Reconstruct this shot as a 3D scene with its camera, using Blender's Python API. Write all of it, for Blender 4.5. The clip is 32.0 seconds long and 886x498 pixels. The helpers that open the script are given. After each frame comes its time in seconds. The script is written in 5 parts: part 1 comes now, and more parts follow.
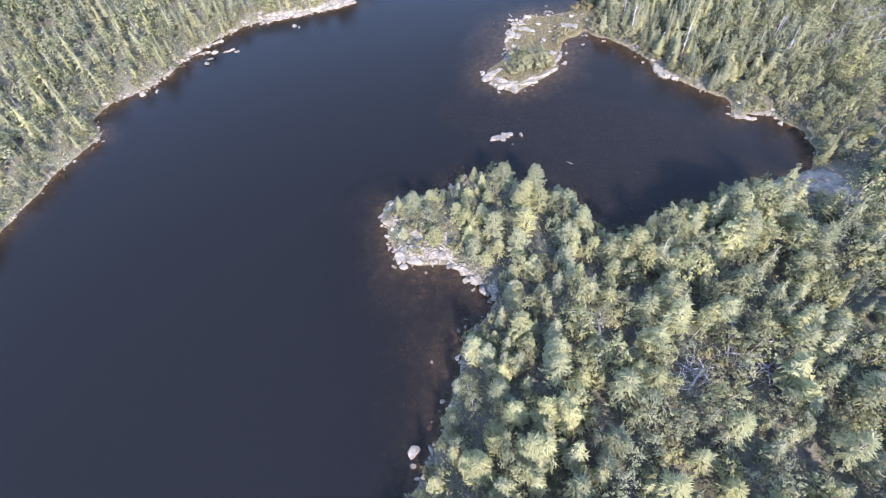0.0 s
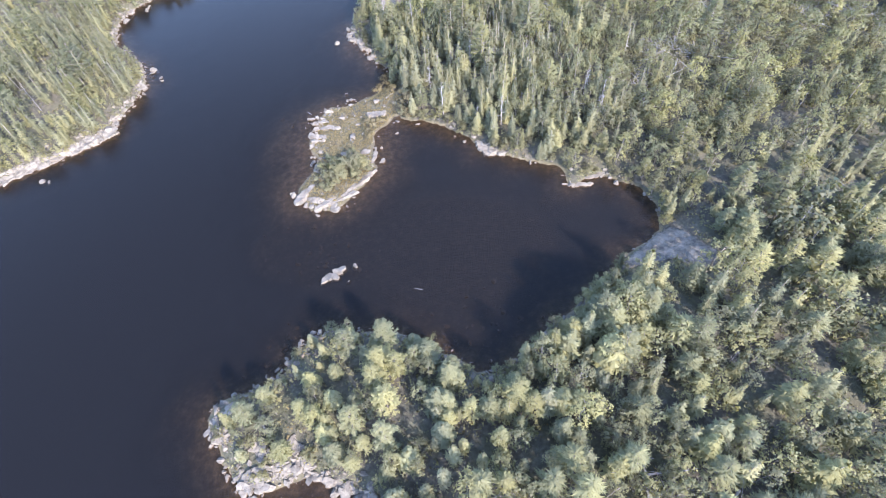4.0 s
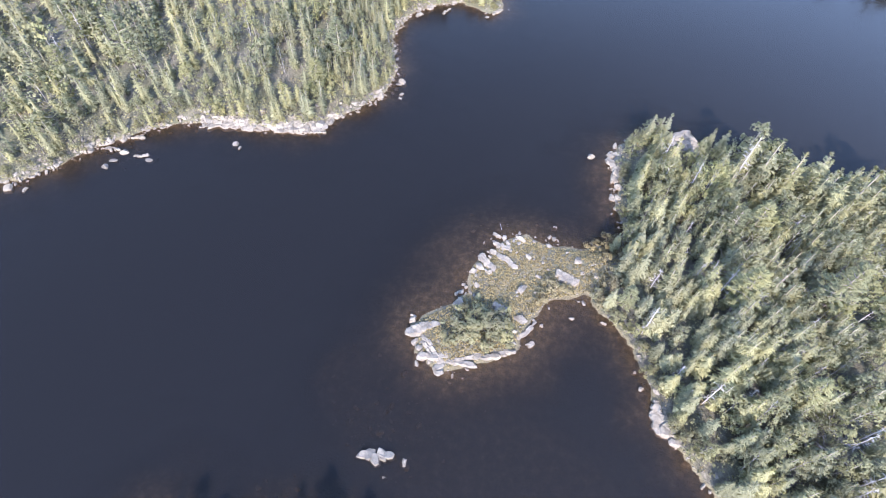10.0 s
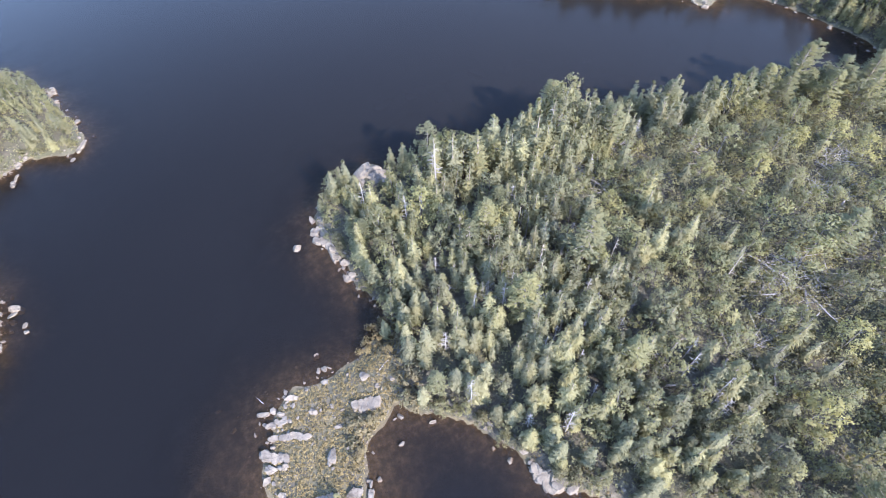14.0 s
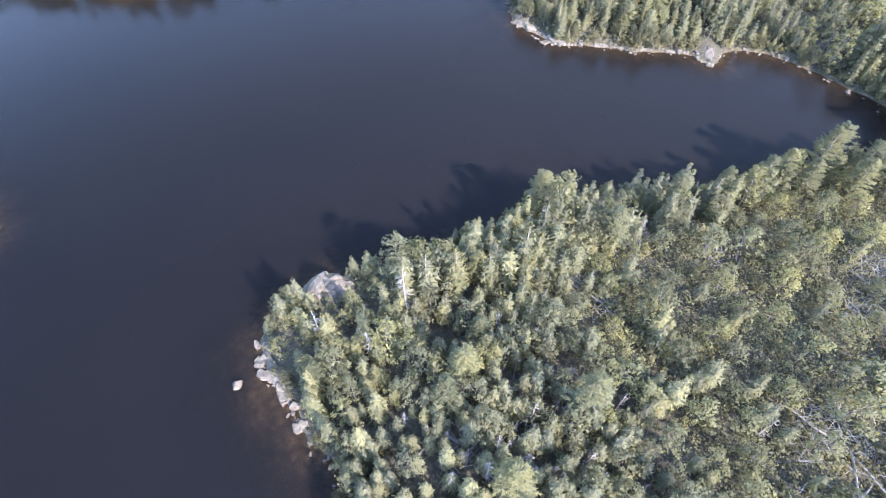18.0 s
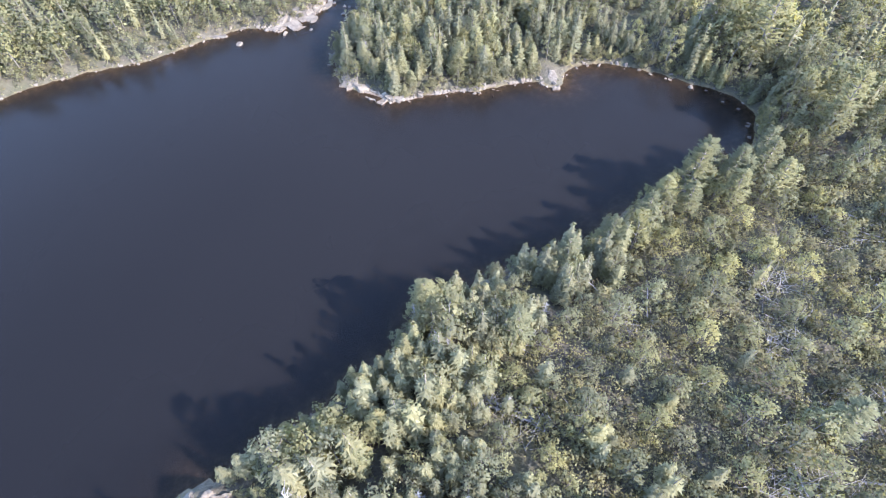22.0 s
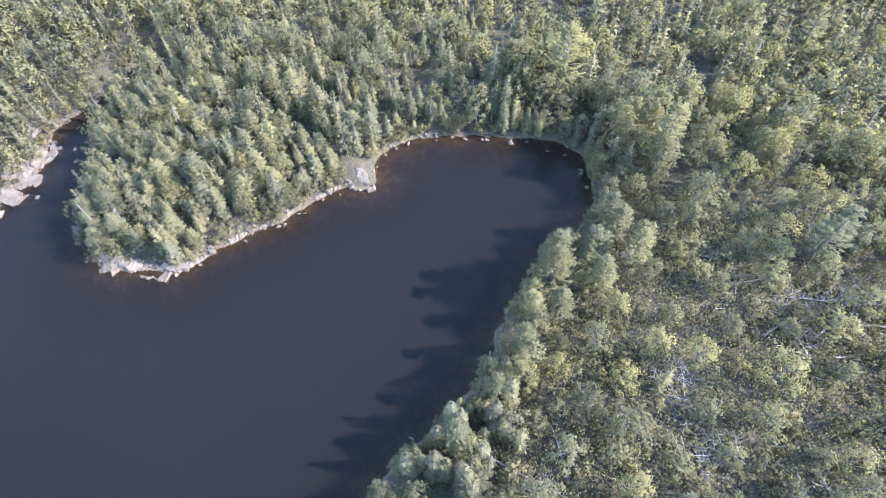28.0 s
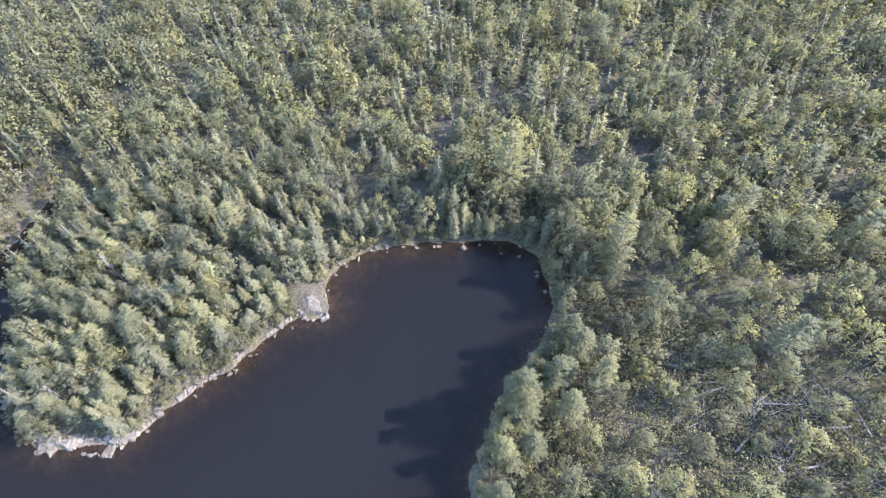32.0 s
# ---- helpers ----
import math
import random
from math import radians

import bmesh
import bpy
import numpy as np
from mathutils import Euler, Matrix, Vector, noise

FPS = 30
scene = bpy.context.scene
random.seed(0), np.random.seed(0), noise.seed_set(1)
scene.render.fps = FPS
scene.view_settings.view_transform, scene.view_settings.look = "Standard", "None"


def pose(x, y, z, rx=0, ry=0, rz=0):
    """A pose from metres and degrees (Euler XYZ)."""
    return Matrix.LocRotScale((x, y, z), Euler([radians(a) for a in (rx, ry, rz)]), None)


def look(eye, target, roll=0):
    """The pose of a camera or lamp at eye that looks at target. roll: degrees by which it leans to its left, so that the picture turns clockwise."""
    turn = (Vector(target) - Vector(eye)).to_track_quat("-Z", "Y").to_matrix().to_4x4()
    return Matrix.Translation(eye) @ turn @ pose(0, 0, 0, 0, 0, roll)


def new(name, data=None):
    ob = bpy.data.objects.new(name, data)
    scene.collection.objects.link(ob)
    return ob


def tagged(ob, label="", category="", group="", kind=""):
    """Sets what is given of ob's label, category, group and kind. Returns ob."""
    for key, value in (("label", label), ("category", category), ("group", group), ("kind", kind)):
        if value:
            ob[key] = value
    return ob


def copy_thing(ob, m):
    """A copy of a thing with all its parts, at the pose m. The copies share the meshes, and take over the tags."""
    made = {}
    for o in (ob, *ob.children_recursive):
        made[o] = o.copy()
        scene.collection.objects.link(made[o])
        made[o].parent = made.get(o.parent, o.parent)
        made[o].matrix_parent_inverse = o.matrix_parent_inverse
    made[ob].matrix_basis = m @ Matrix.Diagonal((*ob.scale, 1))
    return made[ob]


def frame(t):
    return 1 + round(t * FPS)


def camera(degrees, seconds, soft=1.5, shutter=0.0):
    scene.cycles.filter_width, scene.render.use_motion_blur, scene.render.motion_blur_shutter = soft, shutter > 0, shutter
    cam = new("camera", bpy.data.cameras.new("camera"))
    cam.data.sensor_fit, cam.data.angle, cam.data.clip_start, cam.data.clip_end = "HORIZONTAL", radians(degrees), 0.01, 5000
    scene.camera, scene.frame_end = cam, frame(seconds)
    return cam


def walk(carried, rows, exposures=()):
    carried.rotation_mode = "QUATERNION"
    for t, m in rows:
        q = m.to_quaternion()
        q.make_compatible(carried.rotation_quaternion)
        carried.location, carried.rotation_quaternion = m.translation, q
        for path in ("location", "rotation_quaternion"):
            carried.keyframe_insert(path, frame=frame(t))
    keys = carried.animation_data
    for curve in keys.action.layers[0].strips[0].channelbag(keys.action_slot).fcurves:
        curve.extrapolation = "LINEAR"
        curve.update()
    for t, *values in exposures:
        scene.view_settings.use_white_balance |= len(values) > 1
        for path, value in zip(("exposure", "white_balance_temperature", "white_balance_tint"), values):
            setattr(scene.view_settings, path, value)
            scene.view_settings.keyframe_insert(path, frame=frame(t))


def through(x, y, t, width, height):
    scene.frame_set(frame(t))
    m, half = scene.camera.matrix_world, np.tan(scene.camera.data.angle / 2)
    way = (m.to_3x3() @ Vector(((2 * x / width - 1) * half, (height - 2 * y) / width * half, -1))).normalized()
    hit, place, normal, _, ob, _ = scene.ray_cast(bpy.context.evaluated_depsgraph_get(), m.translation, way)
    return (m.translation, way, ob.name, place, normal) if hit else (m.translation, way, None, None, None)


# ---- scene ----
# A drone flies over a northern lake between wooded points; x east, y the way it first heads.
cam = camera(79.1, 32.0, soft=0.8)
PATH = [
    (0, (0.00, 0.00, 59.99), (-1.36, 11.79, 43.89), -6.40),
    (0.5, (0.96, 2.78, 59.99), (-0.41, 14.65, 43.95), -6.56),
    (1, (1.79, 5.57, 59.91), (2.40, 17.39, 43.78), -7.02),
    (1.5, (2.24, 8.43, 59.94), (4.64, 19.90, 43.73), -7.10),
    (2, (3.06, 11.24, 60.02), (5.74, 22.69, 43.84), -6.82),
    (2.5, (4.23, 13.99, 59.98), (7.02, 25.47, 43.84), -6.43),
    (3, (5.44, 16.63, 59.95), (8.34, 28.13, 43.85), -5.99),
    (3.5, (6.52, 19.11, 59.99), (9.56, 30.65, 43.94), -5.40),
    (5.5, (10.80, 28.83, 60.36), (13.42, 40.78, 44.54), -1.79),
    (6, (11.99, 31.47, 60.30), (12.83, 43.73, 44.52), -0.52),
    (6.5, (13.29, 34.24, 60.10), (12.02, 46.47, 44.34), 0.79),
    (7, (14.07, 36.78, 59.99), (12.02, 48.91, 44.22), 1.56),
    (7.5, (14.56, 39.42, 60.02), (11.94, 51.37, 44.20), 2.09),
    (8, (15.00, 42.21, 60.01), (11.56, 53.86, 44.12), 2.49),
    (8.5, (15.18, 44.91, 60.10), (11.45, 56.37, 44.14), 2.74),
    (9, (15.10, 47.56, 60.25), (11.34, 58.93, 44.23), 2.97),
    (9.5, (14.96, 50.24, 60.31), (11.21, 61.52, 44.23), 3.03),
    (10, (14.67, 53.00, 60.25), (10.95, 64.21, 44.10), 3.11),
    (10.5, (14.42, 55.76, 60.05), (10.69, 66.91, 43.87), 3.02),
    (11, (14.74, 58.35, 59.79), (11.73, 69.75, 43.63), 2.31),
    (11.5, (15.11, 60.70, 59.50), (16.07, 72.55, 43.42), 0.59),
    (12, (15.13, 63.14, 59.11), (18.13, 74.66, 43.04), -0.86),
    (12.5, (15.81, 65.78, 58.79), (19.09, 77.19, 42.69), -1.64),
    (13, (16.64, 68.25, 58.57), (20.67, 79.37, 42.44), -2.22),
    (13.5, (17.44, 70.49, 58.57), (21.77, 81.52, 42.45), -2.27),
    (15.5, (22.46, 78.89, 58.14), (26.91, 89.90, 42.04), -2.38),
    (16, (23.78, 81.02, 58.31), (28.25, 91.99, 42.19), -2.22),
    (16.5, (25.13, 83.18, 58.55), (29.63, 94.08, 42.40), -1.97),
    (17, (26.17, 85.40, 58.53), (30.78, 96.25, 42.38), -1.54),
    (17.5, (26.88, 87.79, 58.12), (31.64, 98.58, 41.97), -0.84),
    (18, (27.61, 89.99, 57.62), (32.55, 100.77, 41.51), -0.20),
    (18.5, (28.42, 92.07, 57.15), (33.50, 102.88, 41.10), 0.13),
    (19, (29.34, 94.12, 56.87), (34.54, 104.93, 40.86), 0.45),
    (19.5, (30.33, 96.18, 56.76), (35.62, 106.98, 40.78), 0.76),
    (20, (31.58, 98.37, 56.78), (36.89, 109.13, 40.77), 0.89),
    (20.5, (33.16, 100.40, 56.90), (38.46, 111.12, 40.87), 0.70),
    (21, (35.38, 101.35, 57.06), (41.60, 111.57, 41.03), -0.24),
    (21.5, (37.70, 102.37, 57.15), (45.33, 111.52, 41.09), -1.38),
    (22, (39.88, 103.53, 57.21), (47.90, 112.31, 41.13), -2.06),
    (22.5, (41.96, 104.66, 57.27), (50.45, 112.92, 41.16), -2.56),
    (23, (43.80, 105.74, 57.32), (53.23, 112.81, 41.17), -3.13),
    (23.5, (45.51, 106.89, 57.43), (55.19, 113.58, 41.25), -3.37),
    (24, (47.35, 108.14, 57.47), (57.10, 114.70, 41.29), -3.33),
    (24.5, (49.00, 109.34, 57.49), (58.81, 115.81, 41.30), -3.23),
    (25, (50.72, 110.42, 57.46), (60.57, 116.81, 41.27), -3.15),
    (25.5, (52.55, 111.29, 57.46), (62.69, 117.15, 41.26), -3.23),
    (27.5, (60.29, 114.81, 57.89), (70.77, 119.58, 41.53), -2.60),
    (28, (62.32, 115.58, 58.07), (72.79, 120.20, 41.66), -2.41),
    (28.5, (64.38, 116.27, 58.48), (74.83, 120.78, 42.03), -2.36),
    (29, (66.30, 116.91, 59.19), (76.77, 121.30, 42.72), -2.31),
    (29.5, (68.12, 117.45, 60.07), (78.74, 121.40, 43.59), -2.33),
    (30, (69.75, 117.92, 61.17), (80.49, 121.52, 44.69), -2.25),
    (30.5, (71.42, 118.51, 62.16), (82.24, 121.95, 45.69), -2.17),
    (31, (73.06, 118.85, 63.21), (83.95, 122.25, 46.78), -2.21),
    (31.5, (74.56, 119.07, 64.17), (85.57, 122.45, 47.81), -2.40),
    (32, (75.83, 119.19, 65.02), (86.98, 122.52, 48.76), -2.69),
]
walk(cam, [(t, look(eye, target, roll)) for t, eye, target, roll in PATH],
     exposures=[(t, stops, 6480, 20) for t, stops in (
         (0, 3.27), (3, 3.22), (6, 3.34), (7, 3.40), (9, 3.28), (11, 3.32), (12.2, 3.13), (16, 3.15), (19, 3.26), (25, 3.29), (28, 3.24), (32, 3.07))])

# ---- daylight ----
SUN_DIR = Vector((0.30, -0.95, 0.0)).normalized()
SUN_ELEVATION = radians(33)
world = bpy.data.worlds.new("sky")
scene.world = world
world.use_nodes = True
wn = world.node_tree
sky = wn.nodes.new("ShaderNodeTexSky")
sky.sky_type, sky.sun_disc = "NISHITA", False
sky.sun_elevation, sky.sun_rotation = SUN_ELEVATION, math.atan2(SUN_DIR.x, SUN_DIR.y)
sky.air_density, sky.dust_density, sky.ozone_density = 1.0, 0.4, 2.2
wn.links.new(sky.outputs[0], wn.nodes["Background"].inputs[0])
wn.nodes["Background"].inputs[1].default_value = 0.15
lamp = bpy.data.lights.new("sun", "SUN")
lamp.energy, lamp.angle, lamp.color = 2.25, radians(0.55), (1.0, 0.945, 0.86)
sun = new("sun", lamp)
sun_to = SUN_DIR * math.cos(SUN_ELEVATION) + Vector((0, 0, math.sin(SUN_ELEVATION)))
sun.matrix_world = look(sun_to * 200, (0, 0, 0))

# ---- materials ----


class Nodes:
    """A short way to write node materials."""

    def __init__(self, name):
        self.mat = bpy.data.materials.new(name)
        self.mat.use_nodes = True
        self.tree = self.mat.node_tree
        self.tree.nodes.clear()
        self.out = self.add("OutputMaterial")
        self.place = self.add("NewGeometry").outputs["Position"]

    def add(self, kind, **values):
        node = self.tree.nodes.new("ShaderNode" + kind)
        for key, value in values.items():
            sock = node.inputs[int(key[1:])] if key[0] == "_" and key[1:].isdigit() else node.inputs[key.replace("_", " ")]
            if isinstance(value, bpy.types.NodeSocket):
                self.tree.links.new(value, sock)
            else:
                sock.default_value = value
        return node

    def noise(self, scale, detail=4.0, rough=0.55, where=None):
        return self.add("TexNoise", Vector=where or self.place, Scale=scale, Detail=detail, Roughness=rough).outputs["Fac"]

    def ramp(self, fac, *stops):
        node = self.add("ValToRGB", Fac=fac)
        els = node.color_ramp.elements
        while len(els) > len(stops):
            els.remove(els[-1])
        while len(els) < len(stops):
            els.new(1.0)
        for el, (at, col) in zip(els, stops):
            el.position = at
            el.color = (col, col, col, 1) if isinstance(col, (int, float)) else (*col, 1)
        return node.outputs["Color"]

    def mix(self, fac, a, b, how="MIX"):
        node = self.tree.nodes.new("ShaderNodeMix")
        node.data_type, node.blend_type = "RGBA", how
        for sock, value in zip((node.inputs[0], node.inputs[6], node.inputs[7]), (fac, a, b)):
            if isinstance(value, bpy.types.NodeSocket):
                self.tree.links.new(value, sock)
            else:
                sock.default_value = value if isinstance(value, (int, float)) else (*value, 1)
        return node.outputs[2]

    def maths(self, how, a, b=0.5):
        node = self.tree.nodes.new("ShaderNodeMath")
        node.operation = how
        for sock, value in zip(node.inputs, (a, b)):
            if isinstance(value, bpy.types.NodeSocket):
                self.tree.links.new(value, sock)
            else:
                sock.default_value = value
        return node.outputs[0]

    def bump(self, height, strength=0.4, distance=0.05):
        return self.add("Bump", Height=height, Strength=strength, Distance=distance).outputs[0]

    def finish(self, shader):
        self.tree.links.new(shader, self.out.inputs["Surface"])
        return self.mat


def z_of(n):
    return n.add("SeparateXYZ", Vector=n.place).outputs["Z"]


def leaf_material(name, dark, mid, light, through=0.22, grey=0.25):
    """Foliage: the hue changes from tree to tree and, less, from spray to spray."""
    n = Nodes(name)
    spray = n.add("NewGeometry").outputs["Random Per Island"]
    own = n.add("Attribute")
    own.attribute_name = "tree"
    tree = n.maths("FRACT", n.maths("ADD", own.outputs["Fac"], n.add("ObjectInfo").outputs["Random"]))
    drift = n.maths("MULTIPLY", n.maths("SUBTRACT", n.noise(0.11, 2.0, 0.5), 0.5), 1.1)
    body = n.ramp(n.maths("ADD", tree, drift), (0.06, dark), (0.5, mid), (0.94, light))
    # Old man's beard and dead tips turn whole patches grey.
    beard = n.ramp(n.noise(0.075, 2.0, 0.5, n.add("VectorMath", _0=n.place, _1=(17.0, 5.0, 0.0)).outputs[0]), (0.47, 0.0), (0.60, grey))
    body = n.mix(beard, body, (0.158, 0.156, 0.112))
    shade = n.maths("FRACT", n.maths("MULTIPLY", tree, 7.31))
    body = n.mix(1.0, body, n.ramp(shade, (0.0, 0.80), (0.5, 1.0), (1.0, 1.16)), "MULTIPLY")
    body = n.mix(1.0, body, n.ramp(spray, (0.0, 0.90), (0.6, 1.0), (1.0, 1.08)), "MULTIPLY")
    lit = n.add("BsdfPrincipled", Base_Color=body, Roughness=0.65)
    lit.inputs["Specular IOR Level"].default_value = 0.04
    glow = n.add("BsdfTranslucent", Color=n.mix(1.0, body, (1.20, 1.18, 0.74), "MULTIPLY"))
    return n.finish(n.add("MixShader", _0=through, _1=lit.outputs[0], _2=glow.outputs[0]).outputs[0])


def bark_material(name, dark, light, scale=3.0):
    n = Nodes(name)
    stretched = n.add("Mapping", Vector=n.place)
    stretched.inputs["Scale"].default_value = (1, 1, 0.3)
    grain = n.noise(scale * 4, 4, 0.6, stretched.outputs[0])
    body = n.ramp(grain, (0.3, dark), (0.7, light))
    body = n.mix(n.ramp(n.noise(0.7), (0.4, 0.0), (0.7, 0.5)), body, [c * 0.7 for c in light])
    return n.finish(n.add("BsdfPrincipled", Base_Color=body, Roughness=0.85, Normal=n.bump(grain, 0.5, 0.03)).outputs[0])


def granite_material(name, dark, light):
    n = Nodes(name)
    wide, fine = n.noise(0.9, 6, 0.65), n.noise(11.0, 4, 0.7)
    body = n.ramp(wide, (0.34, dark), (0.60, light))
    split = n.add("TexVoronoi", Vector=n.add("VectorMath", _0=n.place, _1=n.add("VectorMath", _0=n.add("TexNoise", Vector=n.place, Scale=1.3).outputs["Color"], _1=(0.4, 0.4, 0.4)).outputs[0]).outputs[0], Scale=0.9)
    split.feature = "DISTANCE_TO_EDGE"
    crack = n.ramp(split.outputs["Distance"], (0.0, 0.5), (0.022, 0.0))
    body = n.mix(crack, body, (0.035, 0.032, 0.03))
    body = n.mix(n.ramp(fine, (0.4, 0.3), (0.6, 0.0)), body, (0.12, 0.115, 0.115))
    lichen = n.ramp(n.noise(2.2, 6, 0.7), (0.56, 0.0), (0.66, 0.6))
    body = n.mix(lichen, body, (0.10, 0.104, 0.09))
    tint = n.ramp(n.add("ObjectInfo").outputs["Random"], (0.0, (0.86, 0.86, 0.88)), (1.0, (1.08, 1.04, 1.0)))
    body = n.mix(1.0, body, tint, "MULTIPLY")
    # The band that the lake wets is stained brown.
    wet = n.ramp(n.maths("ADD", z_of(n), n.maths("MULTIPLY", n.noise(1.5), 0.16)), (0.08, 0.75), (0.24, 0.0))
    body = n.mix(wet, body, (0.10, 0.075, 0.055))
    rough = n.mix(wet, (0.85,) * 3, (0.35,) * 3)
    relief = n.maths("ADD", n.noise(2.5, 6, 0.65), n.maths("MULTIPLY", fine, 0.3))
    stone = n.add("BsdfPrincipled", Base_Color=body, Roughness=rough, Normal=n.bump(n.maths("SUBTRACT", relief, n.maths("MULTIPLY", crack, 0.8)), 0.7, 0.14))
    stone.inputs["Specular IOR Level"].default_value = 0.2
    return n.finish(stone.outputs[0])


def ground_material():
    """Forest floor above, bleached rock and gravel along the waterline, silt and drowned stones below it, painted
    darker with depth.
    """
    n = Nodes("forest_floor_and_lake_bed")
    z = z_of(n)
    litter = n.ramp(n.noise(1.6, 6, 0.65), (0.3, (0.028, 0.025, 0.019)), (0.5, (0.052, 0.047, 0.034)), (0.68, (0.092, 0.082, 0.063)))
    moss = n.ramp(n.noise(0.22, 5, 0.6), (0.42, 0.0), (0.6, 0.8))
    floor = n.mix(moss, litter, n.ramp(n.noise(2.8, 5), (0.3, (0.030, 0.033, 0.017)), (0.7, (0.064, 0.063, 0.032))))
    rock = n.ramp(n.noise(1.3, 6, 0.6), (0.3, (0.052, 0.042, 0.024)), (0.5, (0.080, 0.067, 0.036)), (0.68, (0.125, 0.105, 0.064)))
    high = n.maths("ADD", z, n.maths("MULTIPLY", n.maths("SUBTRACT", n.noise(0.32, 5), 0.5), 0.7))
    land = n.mix(n.ramp(high, (0.04, 0.0), (0.18, 1.0)), rock, floor)
    deep = n.maths("ADD", z, n.maths("MULTIPLY", n.maths("SUBTRACT", n.noise(0.7, 5), 0.5), 0.5))
    stones = n.ramp(n.noise(1.1, 5, 0.7), (0.42, (0.038, 0.030, 0.021)), (0.56, (0.072, 0.056, 0.039)), (0.72, (0.14, 0.114, 0.083)))
    # Light lost in the water is put into the bed colour: darker with depth.
    bed = n.mix(n.ramp(n.maths("MULTIPLY", deep, -0.5), (0.10, 0.0), (0.85, 1.0)), stones, (0.014, 0.013, 0.012))
    body = n.mix(n.ramp(n.maths("ADD", z, 0.5), (0.47, 0.0), (0.55, 1.0)), bed, land)
    relief = n.noise(3.0, 6, 0.7)
    return n.finish(n.add("BsdfPrincipled", Base_Color=body, Roughness=0.9, Normal=n.bump(relief, 0.8, 0.2)).outputs[0])


def water_material():
    """Peat-stained lake water: it mirrors the sky, scatters more light the deeper it is, and lets the shallow bed show."""
    n = Nodes("lake_water")
    ripple = n.maths("ADD", n.noise(2.2, 3, 0.6), n.maths("MULTIPLY", n.noise(0.35, 2), 0.6))
    normal = n.bump(ripple, 0.10, 0.05)
    depth = n.add("Attribute")
    depth.attribute_name = "depth"
    open_to_bed = n.maths("MULTIPLY", n.maths("POWER", 0.27, depth.outputs["Fac"]), 0.72)
    # The murk's colour turns paler from west to east, along a noisy edge.
    east = n.maths("MULTIPLY", n.maths("ADD", n.add("SeparateXYZ", Vector=n.place).outputs["X"], n.maths("MULTIPLY", n.noise(0.03, 3, 0.5), 40.0)), 0.01)
    murk_tone = n.mix(n.ramp(east, (0.15, 0.0), (0.95, 1.0)), (0.0049, 0.0048, 0.0054), (0.0086, 0.0084, 0.0090))
    murk = n.add("BsdfDiffuse", Color=murk_tone)
    clear = n.add("BsdfTransparent", Color=(0.78, 0.69, 0.58, 1))
    body = n.add("MixShader", _0=open_to_bed, _1=murk.outputs[0], _2=clear.outputs[0])
    gloss = n.add("BsdfGlossy", Roughness=0.17, Normal=normal)
    slant = n.maths("POWER", n.add("LayerWeight", Blend=0.5, Normal=normal).outputs["Facing"], 5.0)
    mirror = n.maths("ADD", n.maths("MULTIPLY", slant, 0.66), 0.0108)
    return n.finish(n.add("MixShader", _0=mirror, _1=body.outputs[0], _2=gloss.outputs[0]).outputs[0])


GROUND, WATER = ground_material(), water_material()
GRANITE = granite_material("pale_granite", (0.064, 0.057, 0.048), (0.158, 0.143, 0.120))
DARK_GRANITE = granite_material("dark_granite", (0.038, 0.035, 0.028), (0.135, 0.124, 0.104))
SPRUCE = leaf_material("spruce_needles", (0.133, 0.137, 0.092), (0.171, 0.173, 0.108), (0.215, 0.207, 0.113), 0.42, 0.38)
PINE = leaf_material("pine_needles", (0.101, 0.110, 0.069), (0.125, 0.130, 0.076), (0.152, 0.150, 0.078), 0.38, 0.12)
FIR = leaf_material("fir_needles", (0.136, 0.143, 0.092), (0.174, 0.177, 0.101), (0.212, 0.207, 0.106), 0.42, 0.20)
BIRCH = leaf_material("birch_leaves", (0.128, 0.131, 0.091), (0.159, 0.161, 0.101), (0.196, 0.191, 0.102), 0.46, 0.12)
ASPEN = leaf_material("aspen_leaves", (0.137, 0.143, 0.096), (0.169, 0.173, 0.104), (0.209, 0.203, 0.102), 0.46, 0.0)
SHRUB = leaf_material("shrub_leaves", (0.114, 0.111, 0.073), (0.148, 0.143, 0.084), (0.182, 0.171, 0.088), 0.40, 0.35)
RUSTY = leaf_material("heath_leaves", (0.085, 0.070, 0.040), (0.115, 0.092, 0.050), (0.15, 0.125, 0.065), 0.2)
SEDGE = leaf_material("sedge_blades", (0.112, 0.092, 0.050), (0.148, 0.120, 0.064), (0.182, 0.148, 0.080), 0.3, 0.0)
BARK = bark_material("grey_brown_bark", (0.07, 0.06, 0.05), (0.18, 0.16, 0.14))
PALE_BARK = bark_material("pale_birch_bark", (0.07, 0.066, 0.058), (0.16, 0.15, 0.135))
DEADWOOD = bark_material("bleached_dead_wood", (0.14, 0.132, 0.13), (0.28, 0.268, 0.265))

# ---- plan of the shores, in metres ----
SOUTH_POINT = [(-14, -60), (-10, 0), (-7, 12), (-5.5, 16), (-4, 20), (-3, 24), (-2, 29), (1, 33), (2, 36.2), (-1.5, 39.5), (-5, 41.8), (-8, 41.3), (-11, 42), (-12, 45),
               (-13.6, 48.5), (-13.8, 52), (-11, 53.2), (-7.5, 53), (-4, 55.2), (-1, 57.2), (2, 57.6), (6, 56), (11, 53), (15, 49.3), (17, 46.4)]
BAY = [(19.5, 45.3), (23, 46.2), (27, 48.3), (32, 50), (37, 52.2), (43, 55), (48, 56.6), (50.3, 59.5), (51, 63.5), (49, 67), (46, 70), (43.5, 69.6), (41.3, 69), (41.3, 73.5),
       (37.5, 76.8), (33, 81), (31, 85), (29, 88), (26, 91.3), (23, 93)]
